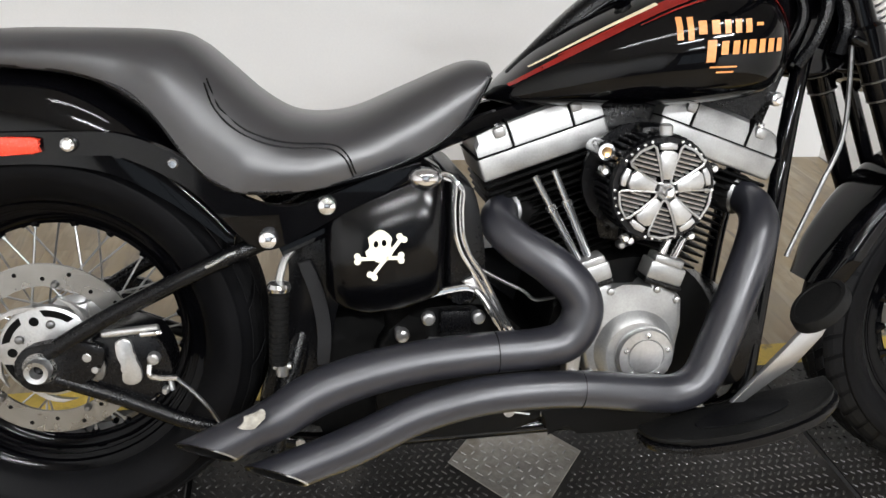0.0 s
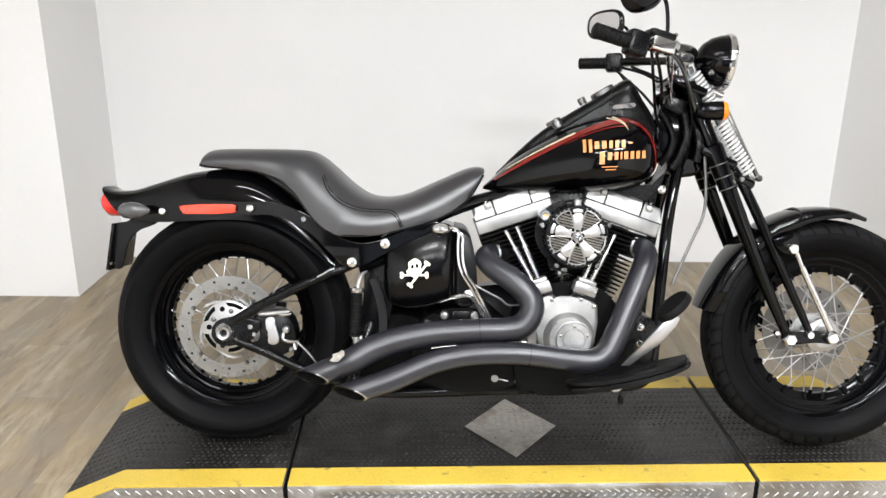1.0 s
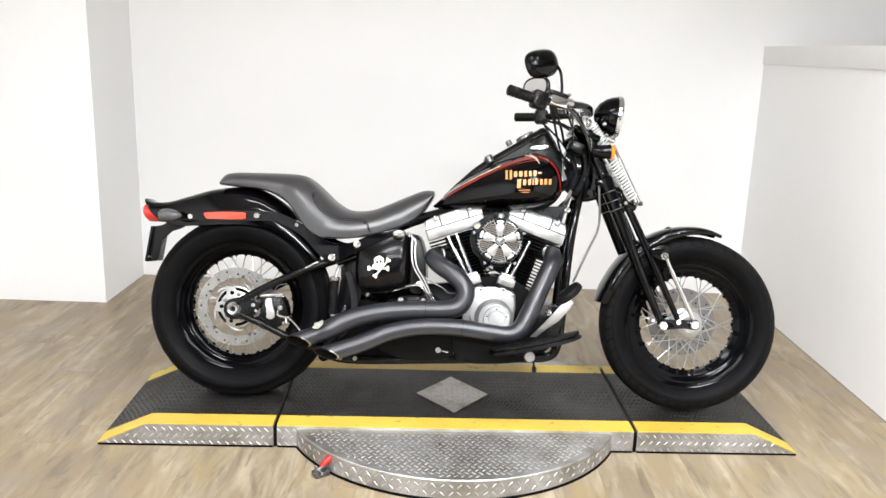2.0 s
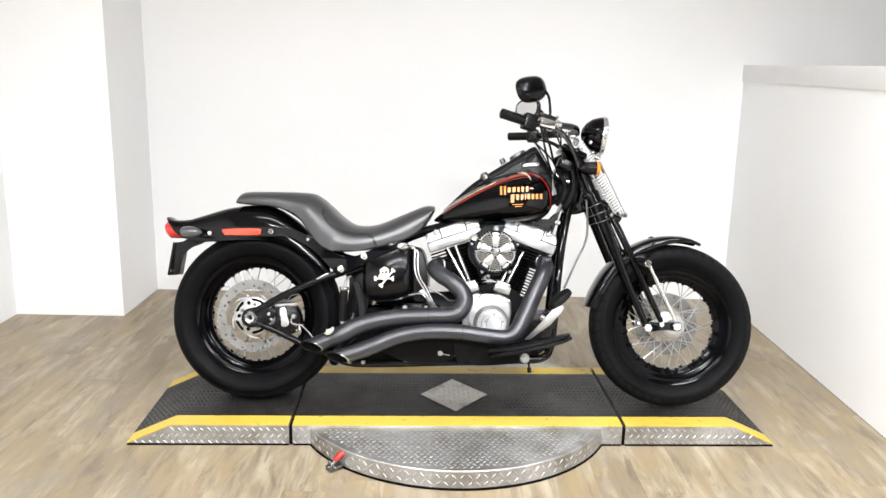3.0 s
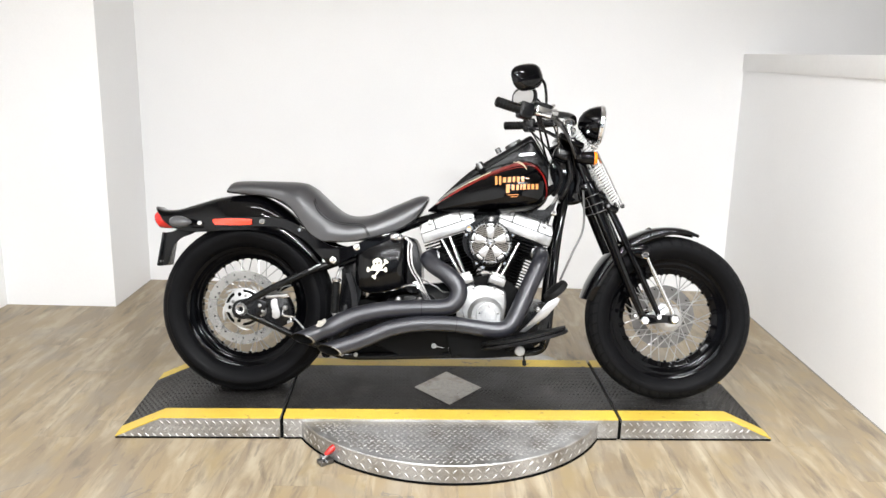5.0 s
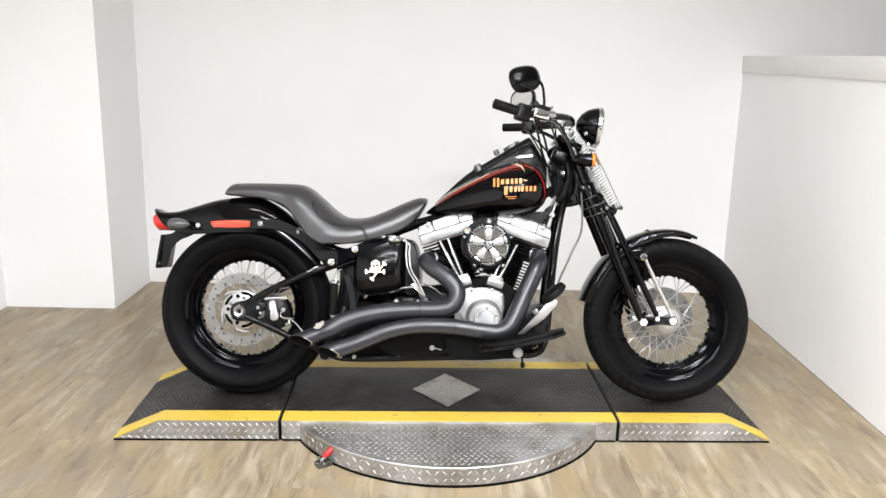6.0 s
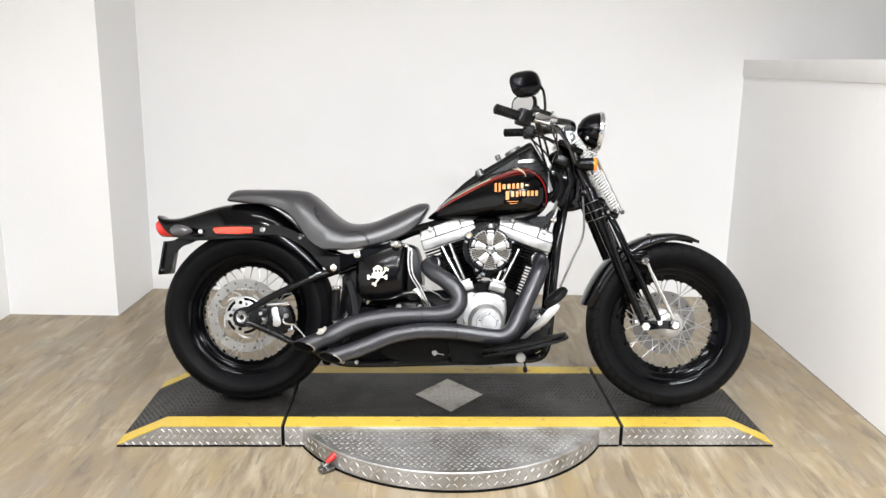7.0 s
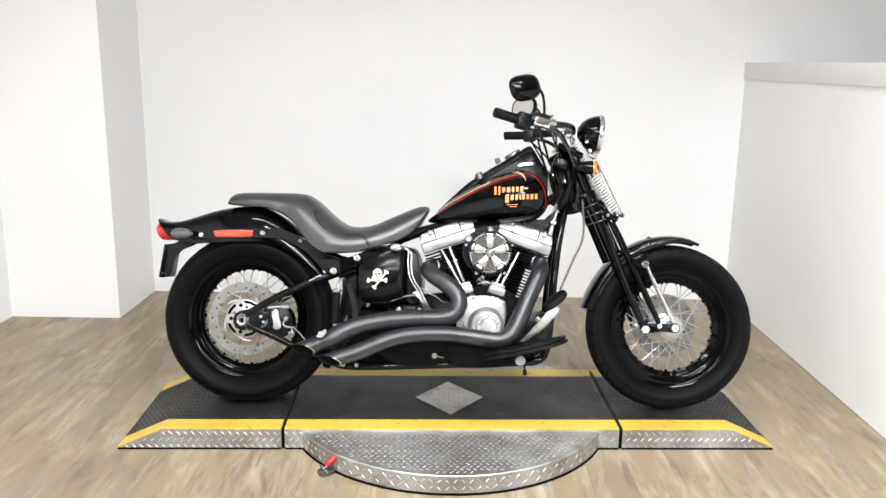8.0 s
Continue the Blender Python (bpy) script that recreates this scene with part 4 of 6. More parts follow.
for s in (-1, 1):
    sweep(bm, [(1.262, s * 0.022, 0.865), (1.228, s * 0.040, 0.790), (1.196, s * 0.070, 0.640), (1.176, s * 0.092, 0.470), (1.163, s * 0.100, 0.300), (1.152, s * 0.105, 0.225), (1.120, s * 0.110, 0.186), (1.020, s * 0.110, 0.176), (0.70, s * 0.110, 0.160), (0.40, s * 0.110, 0.150), (0.32, s * 0.110, 0.18)], 0.0155, 12, 6)
    sweep(bm, [(1.235, s * 0.03, 0.85), (1.05, s * 0.04, 0.74), (0.80, s * 0.06, 0.705), (0.62, s * 0.085, 0.655), (0.50, s * 0.115, 0.596), (0.40, s * 0.13, 0.545)], 0.016, 10, 5)
    sweep(bm, [(0.56, s * 0.12, 0.60), (0.46, s * 0.13, 0.535), (0.36, s * 0.145, 0.492)], 0.012, 10, 4)
rod(bm, (0.32, -0.12, 0.16), (0.32, 0.12, 0.16), 0.02)
part("frame", bm, GLOSS, bike, "gloss black tubular frame")
bm = B()
rod(bm, (1.190, 0, 0.985), (1.272, 0, 0.800), 0.036, n=20, bevel=0.006)
slab(bm, smooth2([(1.160, 0.895), (1.178, 0.942), (1.258, 0.948), (1.288, 0.860), (1.302, 0.795), (1.282, 0.756), (1.215, 0.748), (1.190, 0.785), (1.168, 0.840), (1.160, 0.895)], 3)[:-1], -0.050, 0.050, 0.012, 3)
part("steering_head", bm, GLOSS, bike, "black steering head")
bm = B()
slab(bm, smooth2([(0.78, 0.690), (0.86, 0.715), (1.12, 0.725), (1.17, 0.735), (1.20, 0.80), (1.16, 0.69), (1.10, 0.665), (0.98, 0.655), (0.85, 0.655), (0.78, 0.690)], 3)[:-1], -0.055, 0.055, 0.008)
part("backbone", bm, SATIN, bike, "black frame backbone under the tank")
bm = B()
slab(bm, smooth2([(0.862, 0.50), (0.850, 0.60), (0.862, 0.665), (0.965, 0.665), (0.975, 0.60), (0.960, 0.50), (0.862, 0.50)], 3)[:-1], -0.11, 0.06, 0.012)
part("intake", bm, SATIN, bike, "black intake manifold between the cylinders")
bm = B()
slab(bm, smooth2([(0.44, 0.20), (0.43, 0.33), (0.50, 0.40), (0.70, 0.42), (0.95, 0.44), (1.06, 0.40), (1.10, 0.30), (1.06, 0.20), (0.90, 0.175), (0.60, 0.17), (0.44, 0.20)], 4)[:-1], 0.10, 0.19, 0.02, 3)
part("primary_case", bm, SATIN, bike, "black primary chain case on the far side")
rod_bm = B()
rod(rod_bm, (1.176, 0.0, 0.714), (1.176, -0.060, 0.714), 0.011, n=14, bevel=0.002)
part("mount_stud", rod_bm, SATIN, bike)
bolt(bike, (1.176, -0.060, 0.714), 0.012, 0.010, CHROME)

# oil tank with its sticker
out = [(0.416, 0.540), (0.430, 0.556), (0.500, 0.586), (0.575, 0.618), (0.590, 0.616), (0.600, 0.602), (0.604, 0.520), (0.600, 0.440), (0.590, 0.424), (0.540, 0.404), (0.480, 0.394), (0.458, 0.402), (0.436, 0.430), (0.416, 0.490)]
bm = B()
secs = []
for i in range(15):
    x = 0.420 + 0.184 * i / 14
    zt = interp(x, [(0.416, 0.548), (0.430, 0.556), (0.500, 0.586), (0.575, 0.618), (0.604, 0.612)])
    zb = interp(x, [(0.416, 0.440), (0.440, 0.408), (0.480, 0.396), (0.540, 0.404), (0.604, 0.428)])
    w = 0.160 - 0.9 * (x - 0.508) ** 2 - (0.010 if i in (0, 14) else 0)
    secs.append([(x, -w + 0.008, zt), (x, -w, zt - 0.008), (x, -w, zb + 0.006), (x, -w + 0.006, zb), (x, w - 0.006, zb), (x, w, zb + 0.006), (x, w, zt - 0.008), (x, w - 0.008, zt)])
rings(bm, secs)
oil = part("oil_tank", bm, OILPAINT, bike, "gloss black horseshoe oil tank with a skull sticker", 50)
part("tank_band", slab(B(), smooth2([(0.604, 0.615), (0.640, 0.600), (0.660, 0.540), (0.668, 0.450), (0.650, 0.400), (0.606, 0.410)], 4), -0.135, 0.135, 0.012, 3), SATIN, oil, "black battery side cover")
bm = B()
skull = smooth2([(0.484, 0.520), (0.486, 0.505), (0.480, 0.498), (0.484, 0.488), (0.492, 0.488), (0.496, 0.482), (0.508, 0.482), (0.511, 0.489), (0.519, 0.491), (0.522, 0.501), (0.518, 0.507), (0.519, 0.521), (0.502, 0.532), (0.484, 0.520)], 3)[:-1]
slab(bm, skull, -0.1617, -0.1600, 0.0)
for a, b in (((0.468, 0.487), (0.534, 0.488)), ((0.490, 0.460), (0.535, 0.519))):
    d = Vector((b[0] - a[0], 0, b[1] - a[1])).normalized()
    nn = Vector((-d.z, 0, d.x))
    p, q = Vector((a[0], -0.1615, a[1])), Vector((b[0], -0.1615, b[1]))
    vs = [bm.verts.new(v) for v in (p + nn * 0.003, q + nn * 0.003, q - nn * 0.003, p - nn * 0.003)]
    bm.faces.new(vs)
    for e in (p, q):
        for k in (-1, 1):
            c = e + nn * 0.0042 * k
            bm.faces.new([bm.verts.new(c + Vector((0.0052 * math.cos(t), -0.0003 * k, 0.0052 * math.sin(t)))) for t in (2 * math.pi * i / 12 for i in range(12))])
sticker = part("skull_sticker", bm, IVORY, oil, "ivory skull and crossbones sticker")
bm = B()
for x, z in ((0.496, 0.510), (0.508, 0.512)):
    bm.faces.new([bm.verts.new((x + 0.0036 * math.cos(t), -0.1624, z + 0.0052 * math.sin(t))) for t in (2 * math.pi * i / 14 for i in range(14))])
part("eye_hole", bm, GLOSS, sticker)

# engine
engine = part("engine_case", B(), CRINKLE, bike, "black crankcase of a V-twin engine")
bm = B()
slab(bm, smooth2([(0.780, 0.180), (0.770, 0.300), (0.800, 0.420), (0.870, 0.470), (0.970, 0.470), (1.040, 0.420), (1.075, 0.320), (1.060, 0.210), (1.000, 0.175), (0.840, 0.165), (0.780, 0.185)], 4)[:-1], -0.135, 0.135, 0.015, 3)
bm.to_mesh(engine.data), bm.free()
bm = B()
slab(bm, smooth2([(0.500, 0.200), (0.500, 0.320), (0.530, 0.365), (0.580, 0.392), (0.680, 0.392), (0.740, 0.350), (0.790, 0.300), (0.790, 0.190), (0.640, 0.160), (0.500, 0.200)], 4)[:-1], -0.125, 0.135, 0.012, 3)
gear = part("gearbox", bm, CRINKLE, bike, "black gearbox case with bright bolts")
for p, r in (((0.583, -0.128, 0.377), 0.0115), ((0.664, -0.128, 0.377), 0.0115), ((0.541, -0.128, 0.350), 0.012), ((0.535, -0.128, 0.358), 0.006)):
    bolt(gear, p, r, 0.012, ALU)
part("gearbox_cover", slab(B(), [(0.602, 0.392), (0.602, 0.352), (0.650, 0.352), (0.650, 0.392)], -0.14, -0.12, 0.004), SATIN, gear)
part("filler_neck", slab(B(), [(0.584, 0.344), (0.668, 0.342), (0.668, 0.322), (0.584, 0.324)], -0.160, -0.12, 0.006), ALU, gear, "bright gearbox side cover")


def tilt(x, z, a):
    """A frame that stands on the crankcase and leans by a degrees along the motorcycle."""
    return pose(x, 0, z, 0, a, 0)


def cylinder(m, name, label, s):
    root = part(name, B(), CRINKLE, bike, label)
    bm = B()
    rod(bm, (0, 0, 0.02), (0, 0, 0.265), 0.052, n=28)
    bm.transform(m)
    bm.to_mesh(root.data), bm.free()
    for k in range(13):
        z = 0.062 + 0.0122 * k
        half = 0.064 + 0.012 * min(1, k / 6)
        bm = box(B(), (0, 0, z), (2 * half, 2 * half * 1.05, 0.0042), bevel=0.0018, seg=1)
        bm.transform(m)
        part("cooling_fin", bm, CRINKLE, root)
    for k in range(4):
        z = 0.221 + 0.0125 * k
        bm = box(B(), (0.0 + s * 0.004, -0.004, z), (0.212, 0.190, 0.0062), bevel=0.0025, seg=1)
        bm.transform(m)
        part("cooling_fin", bm, CRINKLE, root)
    return root


MR, MF = tilt(0.862, 0.375, -19.0), tilt(0.958, 0.375, 19.0)
for m, nm, lb, s in ((MR, "rear_cylinder", "black finned rear cylinder", -1), (MF, "front_cylinder", "black finned front cylinder", 1)):
    cyl = cylinder(m, nm, lb, s)
    bm = box(B(), (s * 0.002, -0.010, 0.2875), (0.216, 0.180, 0.040), bevel=0.005, seg=3)
    bm.transform(m)
    rb = part("rocker_box", bm, SILVER, cyl, "satin silver rocker box")
    bm = B()
    secs = []
    for x, k in ((-0.106, 0.55), (-0.098, 0.9), (-0.050, 1.0), (-0.049, 0.985), (-0.045, 0.985), (-0.044, 1.0), (0.0, 1.02), (0.052, 1.0), (0.053, 0.985), (0.057, 0.985), (0.058, 1.0), (0.098, 0.88), (0.106, 0.55)):
        x = x * s * -1
        y0, y1, h = -0.099 * (0.97 if k < 1 else 1.0), 0.074, 0.3060
        t = 0.046 * k
        secs.append([(x, y0 + 0.002, h), (x, y0 + 0.003, h + t * 0.55), (x, y0 + 0.010, h + t * 0.85), (x, y0 + 0.030, h + t), (x, y1 - 0.04, h + t), (x, y1 - 0.014, h + t * 0.75), (x, y1, h)])
    rings(bm, secs)
    bm.transform(m)
    rc = part("rocker_cover", bm, SILVER, cyl, "satin silver rocker cover", 30)
    bm = box(B(), (s * 0.002, -0.010, 0.3068), (0.2168, 0.1808, 0.0022))
    bm.transform(m)
    part("gasket", bm, DEEPBLACK, cyl)
    for x in (-0.047, 0.055):
        bm = box(B(), (x * s * -1, -0.0905, 0.318), (0.0022, 0.016, 0.070))
        bm.transform(m)
        part("joint_line", bm, DEEPBLACK, rc)
    for x in (-0.062, 0.066):
        bm = box(B(), (x, -0.089, 0.336), (0.020, 0.02, 0.018), bevel=0.005, seg=2)
        bm.transform(m)
        part("bolt_boss", bm, SILVER, rc)
        bm = lathe(B(), [(0.0, 0.006), (0.006, 0.006), (0.007, 0.0), (0.007, -0.004)], 10, "Z")
        bm.transform(m @ pose(x, -0.082, 0.347))
        part("bolt", finish(bm, doubles=True), CHROME, rc)

# cam cover with its round point cover
out = [(0.822, 0.430), (0.834, 0.440), (0.858, 0.452), (0.872, 0.446), (0.884, 0.436), (0.918, 0.436), (0.932, 0.450), (0.948, 0.450), (0.978, 0.432), (0.988, 0.420), (0.991, 0.375), (0.984, 0.330), (0.972, 0.295), (0.950, 0.272), (0.910, 0.262), (0.865, 0.272), (0.838, 0.292), (0.828, 0.350)]
cam_cover = part("cam_cover", slab(B(), out, -0.186, -0.13, 0.010, 3), SILVER, bike, "satin silver cam cover", 40)
part("cover_dome", finish(lathe(B(), [(0.070, -0.182), (0.066, -0.188), (0.060, -0.197), (0.052, -0.203), (0.0, -0.203)], 40, "Y", c=(0.914, 0, 0.336)), doubles=True), SILVER, cam_cover)
pc = part("point_cover", finish(lathe(B(), [(0.0485, -0.2045), (0.0462, -0.2048), (0.0462, -0.210), (0.044, -0.2145), (0.030, -0.2145), (0.0285, -0.2125), (0.0275, -0.2145), (0.0, -0.2155)], 48, "Y", c=(0.924, 0, 0.335)), doubles=True), ALU, cam_cover, "round machined point cover")
for k in range(5):
    a = 2 * math.pi * k / 5 + math.pi / 2
    bolt(pc, (0.924 + 0.036 * math.cos(a), -0.2145, 0.335 + 0.036 * math.sin(a)), 0.0042, 0.004, CHROME)
for x, z in ((0.834, 0.428), (0.868, 0.436), (0.944, 0.438), (0.978, 0.420), (0.842, 0.300), (0.968, 0.302)):
    bolt(cam_cover, (x, -0.186, z), 0.0062, 0.005, ALU)
plate = part("cover_flange", slab(B(), [(0.806, 0.282), (0.828, 0.278), (0.834, 0.350), (0.830, 0.428), (0.812, 0.424), (0.806, 0.360)], -0.172, -0.135, 0.003), ALU, cam_cover, "narrow machined flange")
for z in (0.296, 0.350):
    bolt(plate, (0.817, -0.172, z), 0.0048, 0.005, CHROME)

# pushrod tubes and lifter blocks
for lift_x, lift_z, tubes in ((0.832, 0.462, (((0.820, 0.470), (0.742, 0.612)), ((0.836, 0.472), (0.772, 0.622)))), (0.952, 0.462, (((0.942, 0.472), (1.000, 0.612)), ((0.962, 0.470), (1.030, 0.604))))):
    sgn = -1 if lift_x < 0.9 else 1
    bm = box(B(), (lift_x, -0.165, lift_z), (0.062, 0.045, 0.030), pose(0, 0, 0, 0, sgn * 18, 0), 0.005)
    box(bm, (lift_x + sgn * 0.004, -0.168, lift_z + 0.018), (0.050, 0.036, 0.016), pose(0, 0, 0, 0, sgn * 18, 0), 0.004)
    block = part("lifter_block", bm, SILVER, bike, "silver tappet block with chrome pushrod tubes")
    part("gasket", box(B(), (lift_x - sgn * 0.004, -0.164, lift_z - 0.018), (0.064, 0.046, 0.008), pose(0, 0, 0, 0, sgn * 18, 0), 0.001), SATIN, block)
    for (x0, z0), (x1, z1) in tubes:
        bm = B()
        p, q = Vector((x0, -0.168, z0)), Vector((x1, -0.150, z1))
        rod(bm, p, p.lerp(q, 0.68), 0.0072, n=14, bevel=0.001)
        rod(bm, p.lerp(q, 0.62), p.lerp(q, 0.69), 0.0090, n=14, bevel=0.002)
        rod(bm, p.lerp(q, 0.66), q, 0.0054, n=14)
        rod(bm, p, p.lerp(q, 0.07), 0.012, n=14, bevel=0.002)
        part("pushrod_tube", bm, CHROME, block, "chrome pushrod tube")
bolt(bike, (0.905, -0.15, 0.500), 0.009, 0.01, CHROME)
bolt(bike, (0.892, -0.15, 0.492), 0.007, 0.01, ALU)

# air cleaner
AX, AZ = 0.920, 0.601
bm = lathe(B(), [(0.0, -0.150), (0.070, -0.150), (0.073, -0.160), (0.076, -0.222), (0.075, -0.228), (0.0, -0.228)], 64, "Y", c=(AX, 0, AZ))
air = part("air_cleaner", finish(bm, doubles=True), SATIN, bike, "round black air cleaner with a louvred silver cover")
for k in range(44):
    a = 2 * math.pi * k / 44
    part("filter_rib", box(B(), (AX + 0.077 * math.cos(a), -0.190, AZ + 0.077 * math.sin(a)), (0.011, 0.066, 0.006), pose(0, 0, 0, 0, -math.degrees(a), 0), 0.001, 1), SATIN, air)
bm = B()
box(bm, (AX, -0.165, AZ), (0.05, 0.06, 0.18), None, 0.01)
part("backplate", slab(bm, circle2(AX - 0.015, AZ + 0.004, 0.086, 40), -0.158, -0.148, 0.003), SATIN, air)
cover = part("cover_ring", lathe(B(), [(0.069, -0.226), (0.069, -0.236), (0.078, -0.236), (0.080, -0.232), (0.080, -0.222)], 64, "Y", c=(AX, 0, AZ)), SATIN, air, "black outer ring with bright rivets")
for g in range(5):
    for k in range(-2, 3):
        a = math.radians(90 + 36 + 72 * g + k * 9)
        bolt(cover, (AX + 0.0745 * math.cos(a), -0.236, AZ + 0.0745 * math.sin(a)), 0.0028, 0.003, CHROME, "rivet")


def polar(r, deg):
    return (AX + r * math.cos(math.radians(deg)), AZ + r * math.sin(math.radians(deg)))


for g in range(5):
    mid = 90 + 72 * g
    # solid arm, wider outwards
    part("cover_arm", slab(B(), [polar(0.018, mid - 20), polar(0.056, mid - 15), polar(0.060, mid - 7), polar(0.060, mid + 7), polar(0.056, mid + 15), polar(0.018, mid + 20)], -0.249, -0.238, 0.003), ALU, cover, "bright milled arm")
    # framed louvre between the arms
    c = mid + 36
    rim = [polar(0.017, c - 14), polar(0.066, c - 19), polar(0.070, c - 12), polar(0.0715, c), polar(0.070, c + 12), polar(0.066, c + 19), polar(0.017, c + 14)]
    bm = B()
    sweep(bm, [(x, -0.245, z) for x, z in rim + rim[:1]], 0.0021, 8, 2)
    part("louvre_frame", bm, ALU, cover, "bright louvre frame")
    for k in range(-12, 13):
        # slats lie at one slant over the whole cover
        off = k * 0.0068
        sl = math.radians(-14)
        u, v = Vector((math.cos(sl), math.sin(sl))), Vector((-math.sin(sl), math.cos(sl)))
        seg = []
        for i in range(-40, 41):
            p = u * (i * 0.0019) + v * off
            r, a = p.length, math.degrees(math.atan2(p.y, p.x))
            da = (a - c + 180) % 360 - 180
            if 0.022 < r < 0.068 and abs(da) < 17:
                seg.append(p)
        if len(seg) > 3:
            m2 = (seg[0] + seg[-1]) / 2
            ln = (seg[-1] - seg[0]).length
            part("slat", box(B(), (AX + m2.x, -0.241, AZ + m2.y), (ln, 0.005, 0.0030), pose(0, 0, 0, 25, -math.degrees(sl), 0)), ALU, cover)
    # louvred tip of the arm
    part("arm_tip", slab(B(), [polar(0.062, mid - 12), polar(0.070, mid - 11), polar(0.0715, mid), polar(0.070, mid + 11), polar(0.062, mid + 12)], -0.245, -0.238, 0.002), ALU, cover)
part("cover_floor", finish(lathe(B(), [(0.0, -0.2365), (0.067, -0.2365)], 48, "Y", c=(AX, 0, AZ)), doubles=True), DEEPBLACK, cover)
bm = lathe(B(), [(0.0, -0.262), (0.007, -0.261), (0.012, -0.254), (0.0145, -0.244), (0.015, -0.236)], 20, "Y", c=(AX, 0, AZ))
part("hub_cap", finish(bm, doubles=True), CHROME, cover, "small chrome shield")
bm = B()
rod(bm, (AX + 0.002, -0.222, AZ + 0.070), (AX + 0.002, -0.222, AZ + 0.096), 0.010, n=14, bevel=0.003)
part("lug", bm, ALU, air)
for x, z in ((0.833, 0.627), (1.003, 0.630), (0.872, 0.524), (0.976, 0.526)):
    bm = B()
    rod(bm, (x, -0.218, z), (AX + (x - AX) * 0.8, -0.19, AZ + (z - AZ) * 0.8), 0.009, n=10)
    part("ear", bm, SATIN, air)
    bolt(air, (x, -0.216, z), 0.0075, 0.010, CHROME)
bm = lathe(B(), [(0.008, -0.228), (0.013, -0.228), (0.015, -0.222), (0.015, -0.17)], 16, "Y", c=(0.829, 0, 0.657))
vent = part("breather", bm, CHROME, bike, "chrome breather fitting with a brass core")
part("core", finish(lathe(B(), [(0.0, -0.222), (0.0085, -0.225), (0.0085, -0.20)], 14, "Y", c=(0.829, 0, 0.657)), doubles=True), BRASS, vent)
part("vent_spring", sweep(B(), [(0.893 + 0.007 * math.cos(t), -0.14 + 0.007 * math.sin(t), 0.545 - 0.0035 * t / 1.0) for t in np.linspace(0, 14, 57)], 0.0020, 6, 1), ALU, bike, "small bright coil spring")

# exhaust
def pipe(name, pts, r, label):
    return part(name, sweep(B(), pts, r, 24, 8), PIPE, bike, label, 60)


def slash_tip(parent, p, d, r, n):
    """A slash-cut pipe end, open downwards: near-black bore, lip with a bright arc."""
    p, d = Vector(p), Vector(d).normalized()
    q = d.to_track_quat("Z", "Y").to_matrix()

    def edge(k, back):
        out = []
        for i in range(36):
            o = q @ Vector((math.cos(2 * math.pi * i / 36), math.sin(2 * math.pi * i / 36), 0))
            s = -(o * k).dot(n) / d.dot(n)
            out.append(p + o * k + d * (s - back if back < 1 else -0.075))
        return out

    lip, inner, deep, root = edge(r, 0.0), edge(r - 0.004, 0.0), edge(r - 0.004, 2), edge(r, 2)
    part("tip", rings(B(), [root, lip], caps=False), PIPE, parent, "slash-cut tip", 60)
    part("lip", rings(B(), [lip, [v + d * 0.002 for v in lip], [v + d * 0.002 for v in inner], inner], caps=False, loop=True), SATIN, parent)
    # bright strip on the front near stretch of the lip
    far = max(range(36), key=lambda i: lip[i].x - lip[i].y)
    pick = [(far + k) % 36 for k in range(-5, 6)]
    part("worn_edge", rings(B(), [[lip[i] + d * 0.0010 - d * 0.0015 + (lip[i] - p) * 0.006, lip[i] + d * 0.0024 + (lip[i] - p) * 0.006, lip[i].lerp(inner[i], 0.5) + d * 0.0024] for i in pick], closed=False, caps=False), ALU, parent, "bright edge on part of the lip")
    # the shade inside the pipe is put into the bore's colour
    part("bore", rings(B(), [inner, deep, [v - d * 0.001 for v in deep]], caps=False), DEEPBLACK, parent)


P1 = [(0.755, -0.030, 0.525, 0.027), (0.705, -0.085, 0.530, 0.028), (0.690, -0.135, 0.520, 0.029), (0.714, -0.170, 0.498, 0.031), (0.760, -0.195, 0.470, 0.032), (0.800, -0.208, 0.432, 0.032), (0.808, -0.215, 0.395, 0.032), (0.786, -0.220, 0.358, 0.032), (0.740, -0.224, 0.346, 0.031), (0.660, -0.228, 0.343, 0.0315),
      (0.557, -0.234, 0.335, 0.032), (0.470, -0.242, 0.319, 0.033), (0.400, -0.250, 0.295, 0.034), (0.350, -0.262, 0.268, 0.033), (0.312, -0.267, 0.252, 0.030)]
P2 = [(1.080, -0.030, 0.560, 0.027), (1.112, -0.085, 0.552, 0.028), (1.116, -0.135, 0.535, 0.030), (1.100, -0.175, 0.500, 0.032), (1.062, -0.205, 0.418, 0.032), (1.030, -0.222, 0.345, 0.032), (1.000, -0.236, 0.292, 0.031), (0.960, -0.242, 0.272, 0.030), (0.900, -0.246, 0.276, 0.0290), (0.788, -0.252, 0.289, 0.0285),
      (0.664, -0.258, 0.288, 0.0285), (0.560, -0.264, 0.267, 0.029), (0.480, -0.272, 0.234, 0.030), (0.440, -0.276, 0.218, 0.030), (0.412, -0.279, 0.209, 0.029)]
